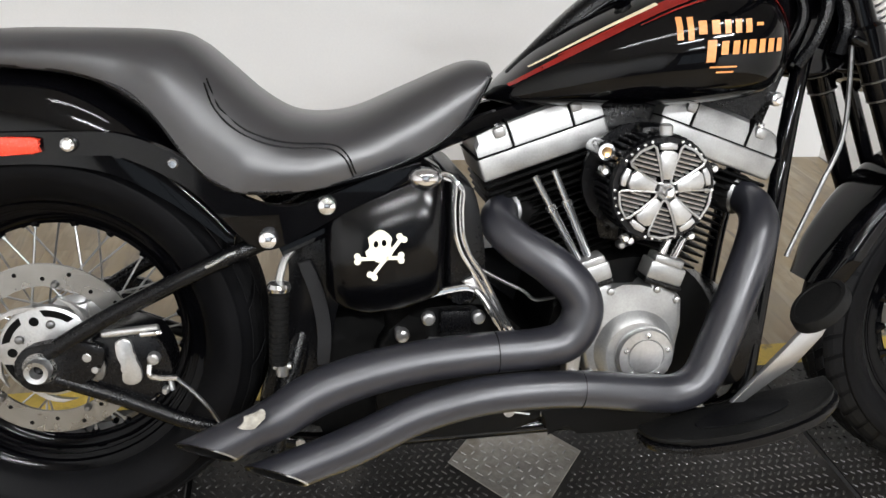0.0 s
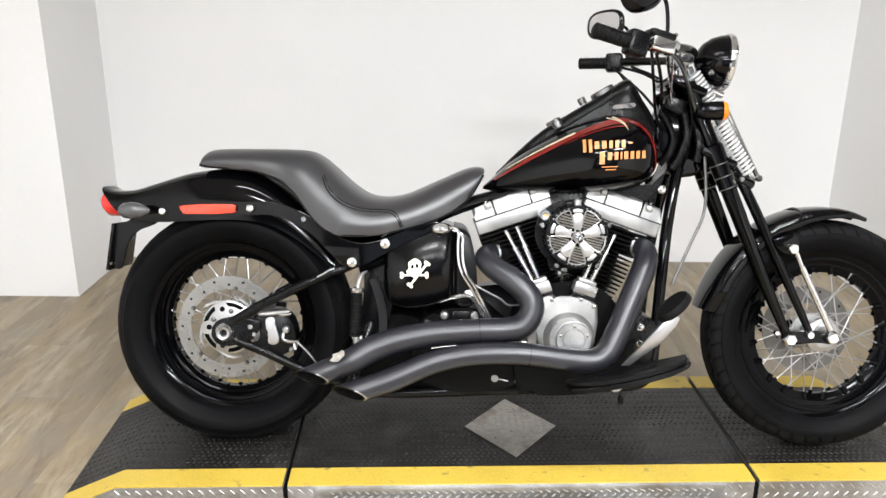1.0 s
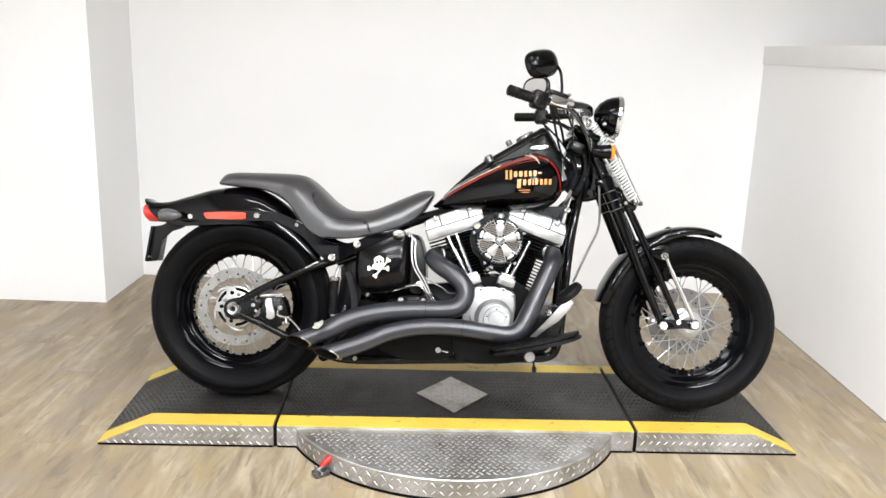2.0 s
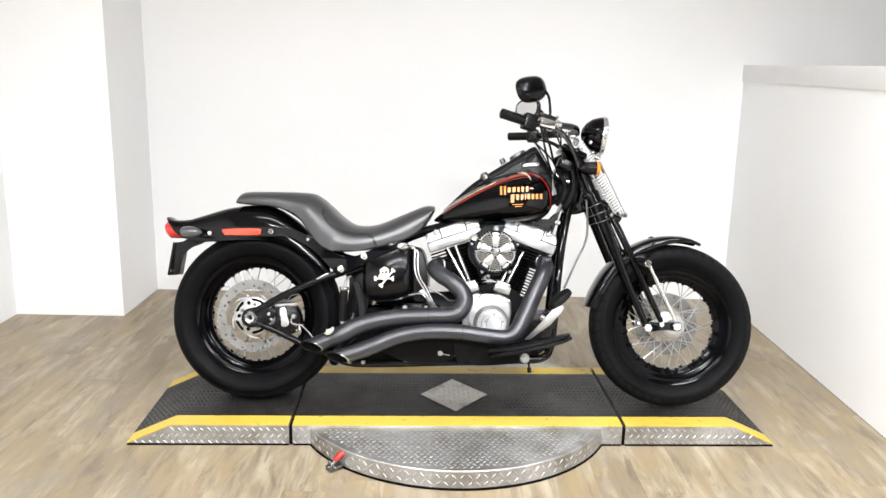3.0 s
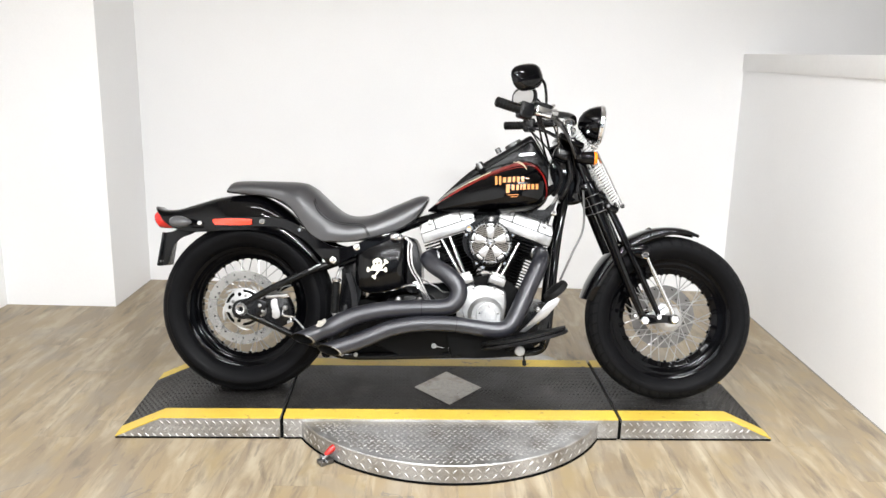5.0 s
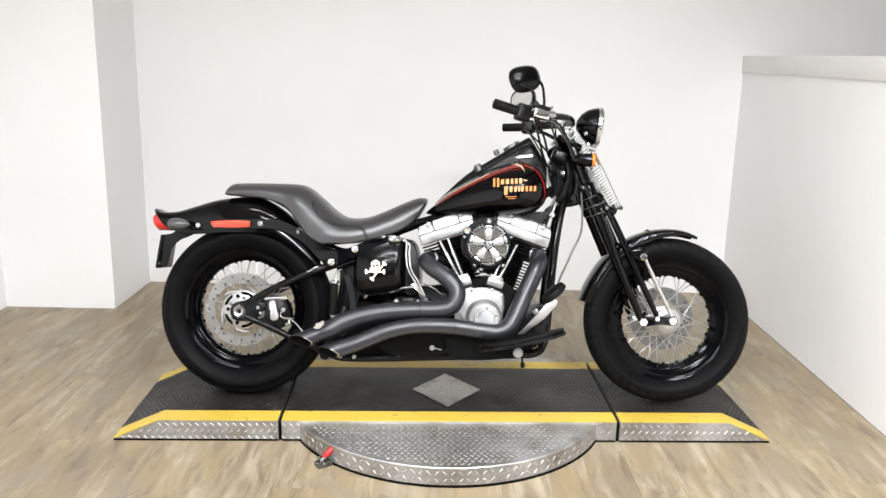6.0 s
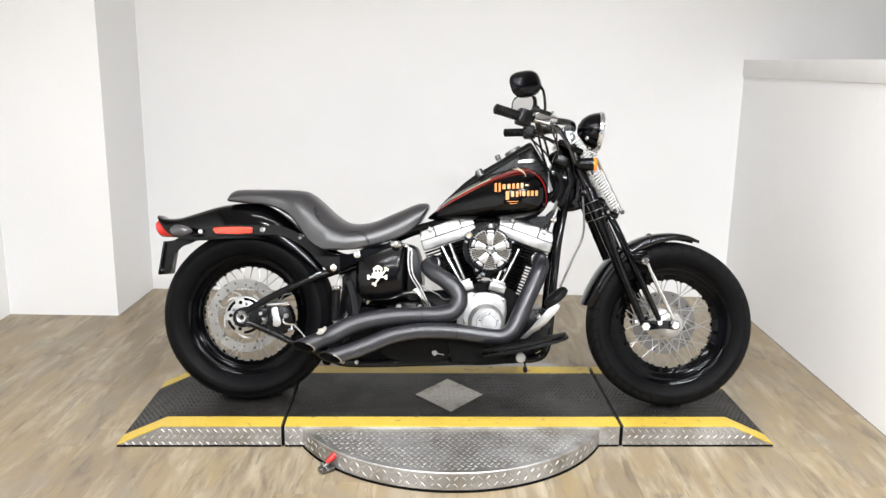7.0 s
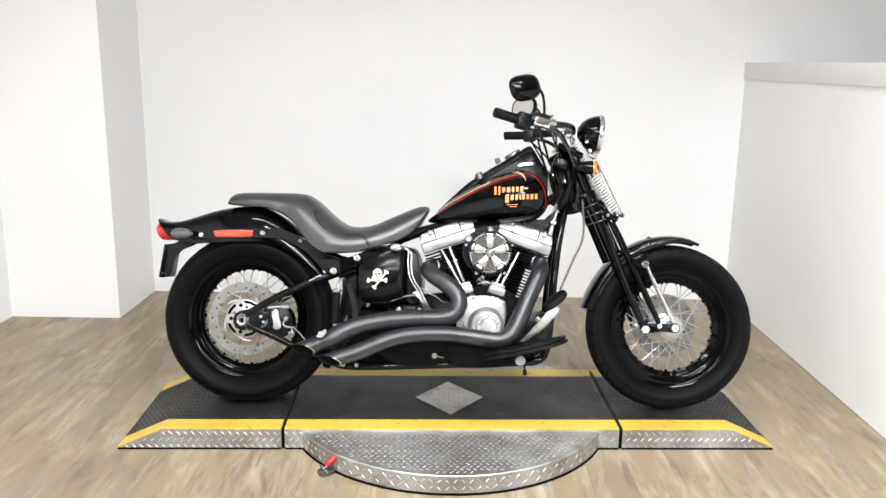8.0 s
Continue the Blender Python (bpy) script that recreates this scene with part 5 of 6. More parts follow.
for pts, lb, cut in ((P1, "swept graphite-coated upper exhaust pipe", (0.30, 0.63, 0.72)), (P2, "swept graphite-coated lower exhaust pipe", (0.33, 0.64, 0.70))):
    ex = pipe("exhaust_pipe", pts, 0.03, lb)
    a, b = Vector(pts[-2][:3]), Vector(pts[-1][:3])
    d = (b - a).normalized()
    slash_tip(ex, b + d * 0.070, d, pts[-1][3], Vector(cut).normalized())
    i = 9
    p, q = Vector(pts[i][:3]), Vector(pts[i - 1][:3])
    d = (q - p).normalized()
    bm = B()
    rod(bm, p + d * 0.012, p + d * 0.0135, pts[i][3] + 0.0006, n=28)
    part("shield_joint", bm, DEEPBLACK, ex, "thin joint of the heat shield")
    bm = B()
    rod(bm, Vector(pts[0][:3]), Vector(pts[1][:3]), 0.034, n=20, bevel=0.004)
    part("flange", bm, DARKSTEEL, ex)
bm = B()
badge = smooth2([(0.296, 0.274), (0.306, 0.282), (0.305, 0.290), (0.318, 0.292), (0.328, 0.300), (0.334, 0.297), (0.334, 0.286), (0.326, 0.280), (0.320, 0.271), (0.306, 0.270), (0.296, 0.274)], 2)[:-1]
slab(bm, badge, -0.3030, -0.2990, 0.001, 1)
part("pipe_badge", bm, BADGE, bike, "worn pale maker's badge on the exhaust")

# chrome oil lines and brackets beside the oil tank
for o in (0.0, 0.012):
    part("oil_line", sweep(B(), [(0.588 + o, -0.150, 0.612 - o * 0.4), (0.606 + o, -0.154, 0.612 - o), (0.616 + o, -0.156, 0.598 - o), (0.615 + o, -0.156, 0.562), (0.618 + o, -0.156, 0.520), (0.630 + o, -0.156, 0.486), (0.652 + o, -0.156, 0.452), (0.690 + o * 0.6, -0.156, 0.385), (0.708 + o, -0.150, 0.348)], 0.0042, 9, 5), CHROME, bike, "bent chrome oil line")
part("oil_line", sweep(B(), [(0.660, -0.152, 0.462), (0.700, -0.152, 0.440), (0.728, -0.152, 0.426), (0.745, -0.152, 0.412), (0.760, -0.150, 0.409), (0.79, -0.14, 0.410)], 0.0030, 8, 5), DARKSTEEL, bike, "bent chrome oil line")
bm = B()
sweep(bm, [(0.525, -0.135, 0.404), (0.565, -0.142, 0.415), (0.600, -0.148, 0.426), (0.640, -0.150, 0.432), (0.660, -0.150, 0.420), (0.682, -0.150, 0.385), (0.700, -0.148, 0.355)], 0.0055, 10, 5)
part("bracket", bm, CHROME, bike, "bright cast bracket under the oil tank")
part("bracket_plate", slab(B(), smooth2([(0.632, 0.440), (0.645, 0.448), (0.660, 0.446), (0.690, 0.405), (0.684, 0.396), (0.655, 0.426), (0.632, 0.440)], 3)[:-1], -0.150, -0.135, 0.004), ALU, bike)
bm = lathe(B(), [(0.0, -0.186), (0.012, -0.184), (0.020, -0.176), (0.023, -0.164), (0.020, -0.150)], 24, "Y", c=(0.0, 0, 0.0))
bm.transform(pose(0.570, 0, 0.609) @ Matrix.Diagonal((1.15, 1, 0.72, 1)))
part("cover_button", finish(bm, doubles=True), CHROME, bike, "oval chrome seat latch")

# passenger peg, folded up
peg = part("passenger_peg", B(), GRIP, bike, "folded passenger peg with ribbed black rubber")
bm = lathe(B(), [(0.0, 0.062)] + [(r, z) for k in range(13) for r, z in ((0.0155, 0.060 - k * 0.0095), (0.0155, 0.0555 - k * 0.0095), (0.0140, 0.0545 - k * 0.0095), (0.0140, 0.0515 - k * 0.0095))] + [(0.0, -0.064)], 20, "Z")
bm.transform(pose(0.356, -0.168, 0.378, 0, 2, 0))
finish(bm, doubles=True).to_mesh(peg.data), bm.free()
bm = lathe(B(), [(0.0, 0.075), (0.016, 0.072), (0.0185, 0.066), (0.0165, 0.060), (0.0, 0.060)], 20, "Z")
bm.transform(pose(0.356, -0.168, 0.374, 0, 2, 0))
part("end_cap", finish(bm, doubles=True), CHROME, peg, "chrome end cap")
bm = B()
rod(bm, (0.358, -0.168, 0.325), (0.359, -0.168, 0.296), 0.010, n=12, bevel=0.002)
rod(bm, (0.345, -0.168, 0.312), (0.373, -0.168, 0.312), 0.006, n=10, bevel=0.001)
part("clevis", bm, ALU, peg, "chrome clevis")
part("peg_stalk", sweep(B(), [(0.356, -0.160, 0.44), (0.366, -0.15, 0.475), (0.378, -0.14, 0.49)], 0.006, 8), ALU, peg)
bm = B()
slab(bm, smooth2([(0.40, 0.53), (0.44, 0.50), (0.45, 0.42), (0.43, 0.32), (0.40, 0.24), (0.32, 0.20), (0.335, 0.28), (0.36, 0.36), (0.37, 0.44), (0.37, 0.50), (0.40, 0.53)], 3)[:-1], -0.11, 0.11, 0.006)
part("inner_fender", bm, SATIN, bike, "black inner mudguard behind the rear wheel")

edge = smooth2([(0.384, 0.462), (0.402, 0.410), (0.412, 0.350), (0.410, 0.290)], 4) + smooth2([(0.430, 0.286), (0.434, 0.350), (0.424, 0.412), (0.404, 0.466)], 4)
part("mudguard_edge", slab(B(), edge, -0.118, -0.111, 0.002, 1), mat("dull_black_plastic", (0.014, 0.014, 0.015), 0.6, spec=0.15, grain=0.1, scale=200), bike, "dull black plastic edge of the inner mudguard")

# foot board, brake pedal, lower parts
tl = pose(0.908, 0, 0.206, 0, -13.2, 0)
half_moon = [(0.0, -0.250)] + [(0.155 - 0.160 * math.cos(math.pi * i / 18), -0.257 - 0.098 * math.sin(math.pi * i / 18) ** 0.8) for i in range(19)] + [(0.315, -0.250)]
bm = slab(B(), half_moon, 0.0, 0.012, 0.004, 2, "XY")
bm.transform(tl)
board = part("foot_board", bm, SATIN, bike, "black half-moon foot board with a rubber pad")
bm = slab(B(), [(x * 0.97 + 0.004, -0.250 + (y + 0.250) * 0.955) for x, y in half_moon], 0.014, 0.024, 0.004, 2, "XY")
bm.transform(tl)
pad = part("rubber_pad", bm, GRIP, board, "black rubber pad")
bm = slab(B(), [(0.150 - 0.075 * math.cos(2 * math.pi * i / 24), -0.300 - 0.024 * math.sin(2 * math.pi * i / 24)) for i in range(24)], 0.0235, 0.0265, 0.001, 1, "XY")
bm.transform(tl)
part("pad_inlay", bm, RUBBER, pad)
bm = B()
sweep(bm, [(1.00, -0.10, 0.19), (1.02, -0.20, 0.215), (1.04, -0.25, 0.245)], 0.012, 10)
sweep(bm, [(1.14, -0.10, 0.20), (1.13, -0.20, 0.235), (1.12, -0.25, 0.262)], 0.012, 10)
part("board_bracket", bm, SATIN, board)
bm = B()
slab(bm, [(1.038, 0.274), (1.058, 0.274), (1.092, 0.302), (1.132, 0.330), (1.172, 0.378), (1.180, 0.398), (1.160, 0.406), (1.142, 0.392), (1.111, 0.354)], -0.283, -0.274, 0.002)
pedal = part("brake_pedal", bm, SPOKE, bike, "polished brake pedal lever with a black rubber pad")
bm = B()
padm = pose(1.163, -0.280, 0.426, 4, -40, 12)
secs = []
for k, h in ((0.86, -0.012), (1.0, -0.008), (1.0, 0.004), (0.93, 0.011), (0.80, 0.012), (0.78, 0.010), (0.3, 0.011)):
    secs.append([(0.050 * k * math.cos(a), 0.036 * k * math.sin(a), h) for a in (2 * math.pi * i / 28 for i in range(28))])
rings(bm, secs)
bm.transform(padm)
part("pedal_pad", bm, GRIP, pedal, "oval black rubber pedal pad")
bolt(bike, (1.116, -0.12, 0.345), 0.012, 0.012, CHROME)
bolt(bike, (1.116, -0.12, 0.300), 0.010, 0.012, CHROME)
bm = B()
slab(bm, smooth2([(1.060, 0.36), (1.14, 0.37), (1.17, 0.33), (1.16, 0.24), (1.08, 0.22), (1.05, 0.28), (1.060, 0.36)], 3)[:-1], -0.115, 0.115, 0.008)
part("front_mount", bm, SATIN, bike, "black front engine mount")
low_bm = slab(B(), [(0.42, 0.145), (0.40, 0.20), (0.46, 0.24), (0.74, 0.25), (0.86, 0.23), (1.08, 0.23), (1.12, 0.19), (1.06, 0.166)], -0.10, 0.12, 0.008)
# added black block, shuts out the bright floor behind the pipes
part("transmission_mount", slab(B(), smooth2([(0.360, 0.175), (0.345, 0.250), (0.372, 0.330), (0.440, 0.362), (0.520, 0.350), (0.540, 0.250), (0.500, 0.170), (0.360, 0.175)], 3)[:-1], -0.095, 0.095, 0.010), DEEPBLACK, bike, "added black block filling the gap at the transmission")
lower = part("lower_case", low_bm, DEEPBLACK, bike, "black lower frame plate and oil pan")
for x, z, r in ((0.611, 0.200, 0.0085), (0.661, 0.200, 0.0085), (0.656, 0.180, 0.004)):
    bolt(lower, (x, -0.108, z), r, 0.008, ALU)
bm = B()
rod(bm, (0.728, -0.112, 0.197), (0.728, -0.128, 0.197), 0.010, n=12, bevel=0.001)
rod(bm, (0.733, -0.120, 0.196), (0.765, -0.120, 0.190), 0.0055, n=10, bevel=0.001)
rod(bm, (0.735, -0.121, 0.182), (0.790, -0.120, 0.186), 0.0030, n=8)
rod(bm, (0.760, -0.120, 0.190), (0.785, -0.120, 0.190), 0.0050, n=10, bevel=0.001)
rod(bm, (0.790, -0.112, 0.190), (0.790, -0.128, 0.190), 0.0080, n=12, bevel=0.001)
part("brake_linkage", bm, ALU, bike, "bright rear brake linkage rod")
bm = B()
rod(bm, (0.793, -0.152, 0.303), (0.822, -0.152, 0.304), 0.009, n=12, bevel=0.002)
rod(bm, (0.758, -0.152, 0.300), (0.795, -0.152, 0.303), 0.0045, n=8)
part("oil_sender", bm, ALU, bike, "bright oil pressure sender")
part("case_edge", sweep(B(), [(0.555, -0.150, 0.284), (0.590, -0.151, 0.290), (0.640, -0.152, 0.294), (0.700, -0.152, 0.294), (0.715, -0.150, 0.292)], 0.0038, 8, 5), CHROME, bike, "polished edge of the lower gearbox cover")
bm = B()
for x, y in ((0.38, -0.118), (0.432, -0.118)):
    part("frame_bolt", rod(B(), (x, y, 0.155), (x, y - 0.008, 0.155), 0.0085, n=12, bevel=0.002), ALU, bike)
bm.free()
bm = B()
rod(bm, (1.052, -0.118, 0.188), (1.052, -0.150, 0.188), 0.019, n=22, bevel=0.003)
part("pedal_pivot", bm, ALU, bike, "bright pedal pivot boss")
bm = B()
sweep(bm, [(1.07, -0.11, 0.170), (1.072, -0.112, 0.150)], 0.004, 8, 2)
rod(bm, (1.072, -0.112, 0.150), (1.073, -0.112, 0.128), 0.008, n=10, bevel=0.003)
part("cable_end", bm, SATIN, bike)
# side stand on the far side
bm = B()
sweep(bm, [(0.32, 0.12, 0.17), (0.17, 0.18, 0.11), (0.06, 0.245, 0.02), (0.03, 0.265, -0.045)], 0.012, 10)
stand = part("side_stand", bm, SATIN, bike, "black side stand, put down")
bm = box(B(), (0.02, 0.268, -0.058), (0.07, 0.04, 0.012), pose(0, 0, 0, 14, 0, 0), 0.003)
part("foot", bm, SATIN, stand)

# ---- front end of the motorcycle ----
# springer fork: rigid rear legs, sprung front legs
fork = part("springer_fork", B(), GLOSS, bike, "gloss black springer fork with chrome springs")
bm = B()
for s in (-1, 1):
    sweep(bm, [(1.236, s * 0.074, 1.000, 0.018), (1.290, s * 0.080, 0.860, 0.0215), (1.360, s * 0.090, 0.690, 0.0215), (1.450, s * 0.092, 0.480, 0.017), (1.527, s * 0.092, 0.312, 0.012)], 0.017, 14, 6)
bm.to_mesh(fork.data), bm.free()
for p in fork.data.polygons:
    p.use_smooth = True
bm = B()
for s in (-1, 1):
    sweep(bm, [(1.352, s * 0.058, 0.800, 0.011), (1.404, s * 0.078, 0.705, 0.0135), (1.490, s * 0.090, 0.525, 0.0135), (1.582, s * 0.092, 0.335, 0.010)], 0.013, 12, 6)
part("spring_leg", bm, GLOSS, fork, "black sprung front legs")
for s in (-1, 1):
    bm = slab(B(), smooth2([(1.508, 0.318), (1.520, 0.332), (1.560, 0.334), (1.600, 0.330), (1.648, 0.336), (1.660, 0.318), (1.648, 0.300), (1.600, 0.304), (1.550, 0.298), (1.520, 0.296), (1.508, 0.318)], 3)[:-1], s * 0.082, s * 0.102, 0.004)
    part("rocker", bm, GLOSS, fork, "black fork rocker")
for x, z, r, h in ((1.527, 0.312, 0.0175, 0.016), (1.580, 0.326, 0.0105, 0.012), (1.638, 0.319, 0.0155, 0.020), (1.490, 0.330, 0.007, 0.01)):
    bm = lathe(B(), [(0.0, -h), (r * 0.8, -h), (r, -h + 0.003), (r, 0.004)], 6 if r > 0.017 else 18, "Y", c=(x, -0.102, z))
    part("rocker_bolt", finish(bm, doubles=True), CHROME, fork, "chrome pivot bolt")
bm = B()
rod(bm, (1.527, -0.112, 0.556), (1.560, -0.112, 0.478), 0.0065, n=14, bevel=0.002)
rod(bm, (1.545, -0.112, 0.514), (1.630, -0.116, 0.340), 0.0085, n=16, bevel=0.002)
rod(bm, (1.520, -0.125, 0.560), (1.520, -0.095, 0.560), 0.013, n=16, bevel=0.003)
part("fork_damper", bm, CHROME, fork, "chrome fender link rod")
bm = B()
rod(bm, (1.638, -0.012 - 0.105, 0.318), (1.638, 0.10, 0.318), 0.010, n=14)
part("axle", bm, CHROME, fork)
for s in (-1, 1):
    top, foot = Vector((1.300, s * 0.082, 0.838)), Vector((1.352, s * 0.089, 0.712))
    shroud = part("leg_shroud", rod(B(), top, foot, 0.0275, 0.0255, n=20, bevel=0.008), GLOSS, fork, "black leg shroud with bright bands")
    for k in (0.42, 0.68, 0.92):
        p, d = top.lerp(foot, k), (foot - top).normalized()
        part("band", rod(B(), p, p + d * 0.0035, 0.0283 - 0.0018 * k, n=20, bevel=0.001), DARKSTEEL, shroud, "thin bright clamp band")
# plates that tie the legs together
for x, z, w in ((1.232, 0.990, 0.085), (1.318, 0.800, 0.090), (1.372, 0.748, 0.075)):
    bm = box(B(), (x, 0, z), (0.105, 2 * w + 0.03, 0.024), pose(0, 0, 0, 0, 24, 0), 0.008, 3)
    part("fork_clamp", bm, GLOSS, fork, "black fork clamp plate")


def coil(p0, p1, R, r, turns):
    p0, p1 = Vector(p0), Vector(p1)
    d = p1 - p0
    q = d.to_track_quat("Z", "Y").to_matrix()
    n = int(turns * 14)
    pts = [p0 + d * (i / n) + q @ Vector((R * math.cos(2 * math.pi * turns * i / n), R * math.sin(2 * math.pi * turns * i / n), 0)) for i in range(n + 1)]
    return sweep(B(), [tuple(p) for p in pts], r, 7, 1)


for s in (-1, 1):
    part("fork_spring", coil((1.252, s * 0.047, 1.024), (1.306, s * 0.047, 0.944), 0.0205, 0.0034, 9), SPRING, fork, "chrome upper fork spring")
    part("fork_spring", coil((1.326, s * 0.048, 0.893), (1.412, s * 0.048, 0.760), 0.0225, 0.0036, 14), SPRING, fork, "chrome lower fork spring")
    bm = B()
    rod(bm, (1.242, s * 0.047, 1.034), (1.426, s * 0.047, 0.738), 0.007, n=10, bevel=0.002)
    rod(bm, (1.336, s * 0.047, 0.955), (1.440, s * 0.056, 0.745), 0.0065, n=10, bevel=0.002)
    rod(bm, (1.440, s * 0.016, 0.747), (1.440, s * 0.066, 0.747), 0.0095, n=14, bevel=0.003)
    rod(bm, (1.238, s * 0.047, 1.042), (1.246, s * 0.047, 1.026), 0.014, n=12, bevel=0.003)
    part("spring_rod", bm, CHROME, fork, "chrome spring rod with acorn nut")
bm = B()
for z, x in ((0.744, 1.378), (0.735, 1.355), (0.722, 1.345)):
    rod(bm, (x, -0.098, z), (x, -0.110, z), 0.007, n=10, bevel=0.002)
part("clamp_bolt", bm, DARKSTEEL, fork)
# front fender
ft = smooth2([(1.292, 0.386), (1.318, 0.452), (1.366, 0.533), (1.430, 0.600), (1.497, 0.642), (1.563, 0.664), (1.630, 0.671), (1.690, 0.664), (1.742, 0.645)], 6)
bm = B()
secs = []
for k, (x, z) in enumerate(ft):
    t = k / (len(ft) - 1)
    n2 = Vector((x - 1.638, 0, z - 0.316)).normalized()
    w = 0.078 if t > 0.12 else 0.060 + 0.018 * t / 0.12
    if t > 0.8:
        w = 0.078 - 0.035 * ((t - 0.8) / 0.2) ** 1.5
    depth = 0.040 - 0.030 * max(0, (t - 0.55) / 0.45)
    o, inn = [], []
    for i in range(15):
        a = math.pi * i / 14
        f = abs(math.sin(a)) ** 0.55
        yy = -w * math.copysign(abs(math.cos(a)) ** 0.7, math.cos(a))
        base = Vector((x, FW[1] + yy, z)) - n2 * depth * (1 - f)
        o.append(base)
        inn.append(base - n2 * 0.004 + Vector((0, -math.copysign(0.003, yy) if abs(yy) > 0.01 else 0, 0)))
    secs.append(o + inn[::-1])
rings(bm, secs)
ff = part("front_fender", bm, GLOSS, bike, "gloss black bobbed front fender", 50)
for s in (-1, 1):
    part("fender_mount", slab(B(), smooth2([(1.470, 0.585), (1.520, 0.600), (1.540, 0.575), (1.525, 0.545), (1.505, 0.548), (1.480, 0.560), (1.470, 0.585)], 3)[:-1], FW[1] + s * 0.078, FW[1] + s * 0.096, 0.003), GLOSS, ff)
bm = sweep(B(), [(1.545, FW[1] - 0.080, 0.634), (1.552, FW[1] - 0.060, 0.655), (1.556, FW[1], 0.6655), (1.552, FW[1] + 0.060, 0.655)], 0.003, 8)
part("fender_trim", bm, SATIN, ff)

# headlight
hl = pose(1.319, 0, 1.068, 0, 6, 0) @ Matrix.Diagonal((0.90, 1, 1, 1))
bm = lathe(B(), [(0.0, -0.056), (0.018, -0.053), (0.042, -0.038), (0.060, -0.014), (0.070, 0.012), (0.074, 0.034)], 40, "X")
bm.transform(hl)
head = part("headlight", finish(bm, doubles=True), GLOSS, bike, "black bullet headlight with a chrome rim")
bm = lathe(B(), [(0.074, 0.030), (0.078, 0.034), (0.0785, 0.044), (0.075, 0.050), (0.068, 0.051)], 40, "X")
bm.transform(hl)
part("chrome_rim", bm, CHROME, head, "chrome headlight rim")
bm = lathe(B(), [(0.069, 0.049), (0.045, 0.058), (0.0, 0.063)], 36, "X")
bm.transform(hl)
part("lens", finish(bm, doubles=True), LENS, head, "clear headlight lens")
bm = B()
rod(bm, (1.318, 0, 1.005), (1.325, 0, 0.955), 0.014, n=14, bevel=0.003)
rod(bm, (1.308, -0.03, 0.985), (1.345, -0.02, 0.972), 0.010, n=12, bevel=0.003)
part("mount", bm, CHROME, head, "chrome headlight mount")
bolt(head, (1.300, -0.058, 1.030), 0.007, 0.008, CHROME)
for s in (-1, 1):
    bm = lathe(B(), [(0.0, -0.046), (0.014, -0.044), (0.021, -0.034), (0.0245, -0.010), (0.0255, 0.010), (0.0255, 0.022)], 24, "X", c=(1.294, s * 0.108, 0.923))
    sig = part("turn_signal", finish(bm, doubles=True), GLOSS, bike, "black bullet turn signal with an amber lens")
    part("amber_lens", finish(lathe(B(), [(0.0250, 0.021), (0.0255, 0.026), (0.022, 0.034), (0.0, 0.038)], 24, "X", c=(1.294, s * 0.108, 0.923)), doubles=True), AMBER, sig, "amber lens")
    bm = B()
    rod(bm, (1.285, s * 0.086, 0.921), (1.285, s * 0.045, 0.915), 0.010, n=12)
    part("stalk", bm, GLOSS, sig)

# handlebar
bar = [(1.226, 0, 1.068)]
right = [(1.226, -0.05, 1.066), (1.205, -0.13, 1.075), (1.130, -0.24, 1.066), (1.075, -0.320, 1.055), (1.020, -0.365, 1.052), (0.905, -0.400, 1.080)]
left = [(1.226, 0.05, 1.066), (1.225, 0.13, 1.085), (1.185, 0.23, 1.098), (1.130, 0.300, 1.106), (1.080, 0.335, 1.106), (0.982, 0.360, 1.106)]
bm = sweep(B(), right[::-1][1:] + bar + left[:-1], 0.0125, 12, 6)
handle = part("handlebar", bm, GLOSS, bike, "black handlebar")
for side, s in ((right, -1), (left, 1)):
    a, b = Vector(side[-1]), Vector(side[-2])
    d = (b - a).normalized()
    bm = lathe(B(), [(0.0, 0.0), (0.012, 0.0)] + [(r, h) for k in range(7) for r, h in ((0.0165, 0.003 + k * 0.0125), (0.0180, 0.005 + k * 0.0125), (0.0180, 0.012 + k * 0.0125), (0.0165, 0.014 + k * 0.0125))] + [(0.0165, 0.118), (0.0, 0.118)], 18, "Z")
    bm.transform(Matrix.Translation(a) @ d.to_track_quat("Z", "Y").to_matrix().to_4x4())
    part("grip", finish(bm, doubles=True), GRIP, handle, "ribbed black rubber grip")
    q = a + d * 0.112
    bm = box(B(), q, (0.052, 0.044, 0.058), d.to_track_quat("X", "Z").to_matrix().to_4x4(), 0.009, 3)
    part("switch_housing", bm, SATIN, handle, "black switch housing")
    q = a + d * 0.172
    bm = box(B(), q + Vector((0.006, 0, 0.012)), (0.062, 0.040, 0.034), d.to_track_quat("X", "Z").to_matrix().to_4x4(), 0.006, 3)
    mc = part("master_cylinder", bm, CHROME if s < 0 else SATIN, handle, "chrome control housing" if s < 0 else "")
    bm = box(B(), q + Vector((0.004, 0, 0.036)), (0.064, 0.044, 0.014), d.to_track_quat("X", "Z").to_matrix().to_4x4(), 0.004, 2)
    part("lid", bm, SATIN, mc, "black reservoir lid")
    e = Vector((0.052, s * 0.0, -0.004))
    bm = sweep(B(), [tuple(q + Vector((0.04, 0, 0))), tuple(q + d * -0.05 + e), tuple(a + d * 0.05 + e * 0.9), tuple(a + e * 0.75)], 0.0062, 8)
    part("lever", bm, GLOSS, handle, "black hand lever")

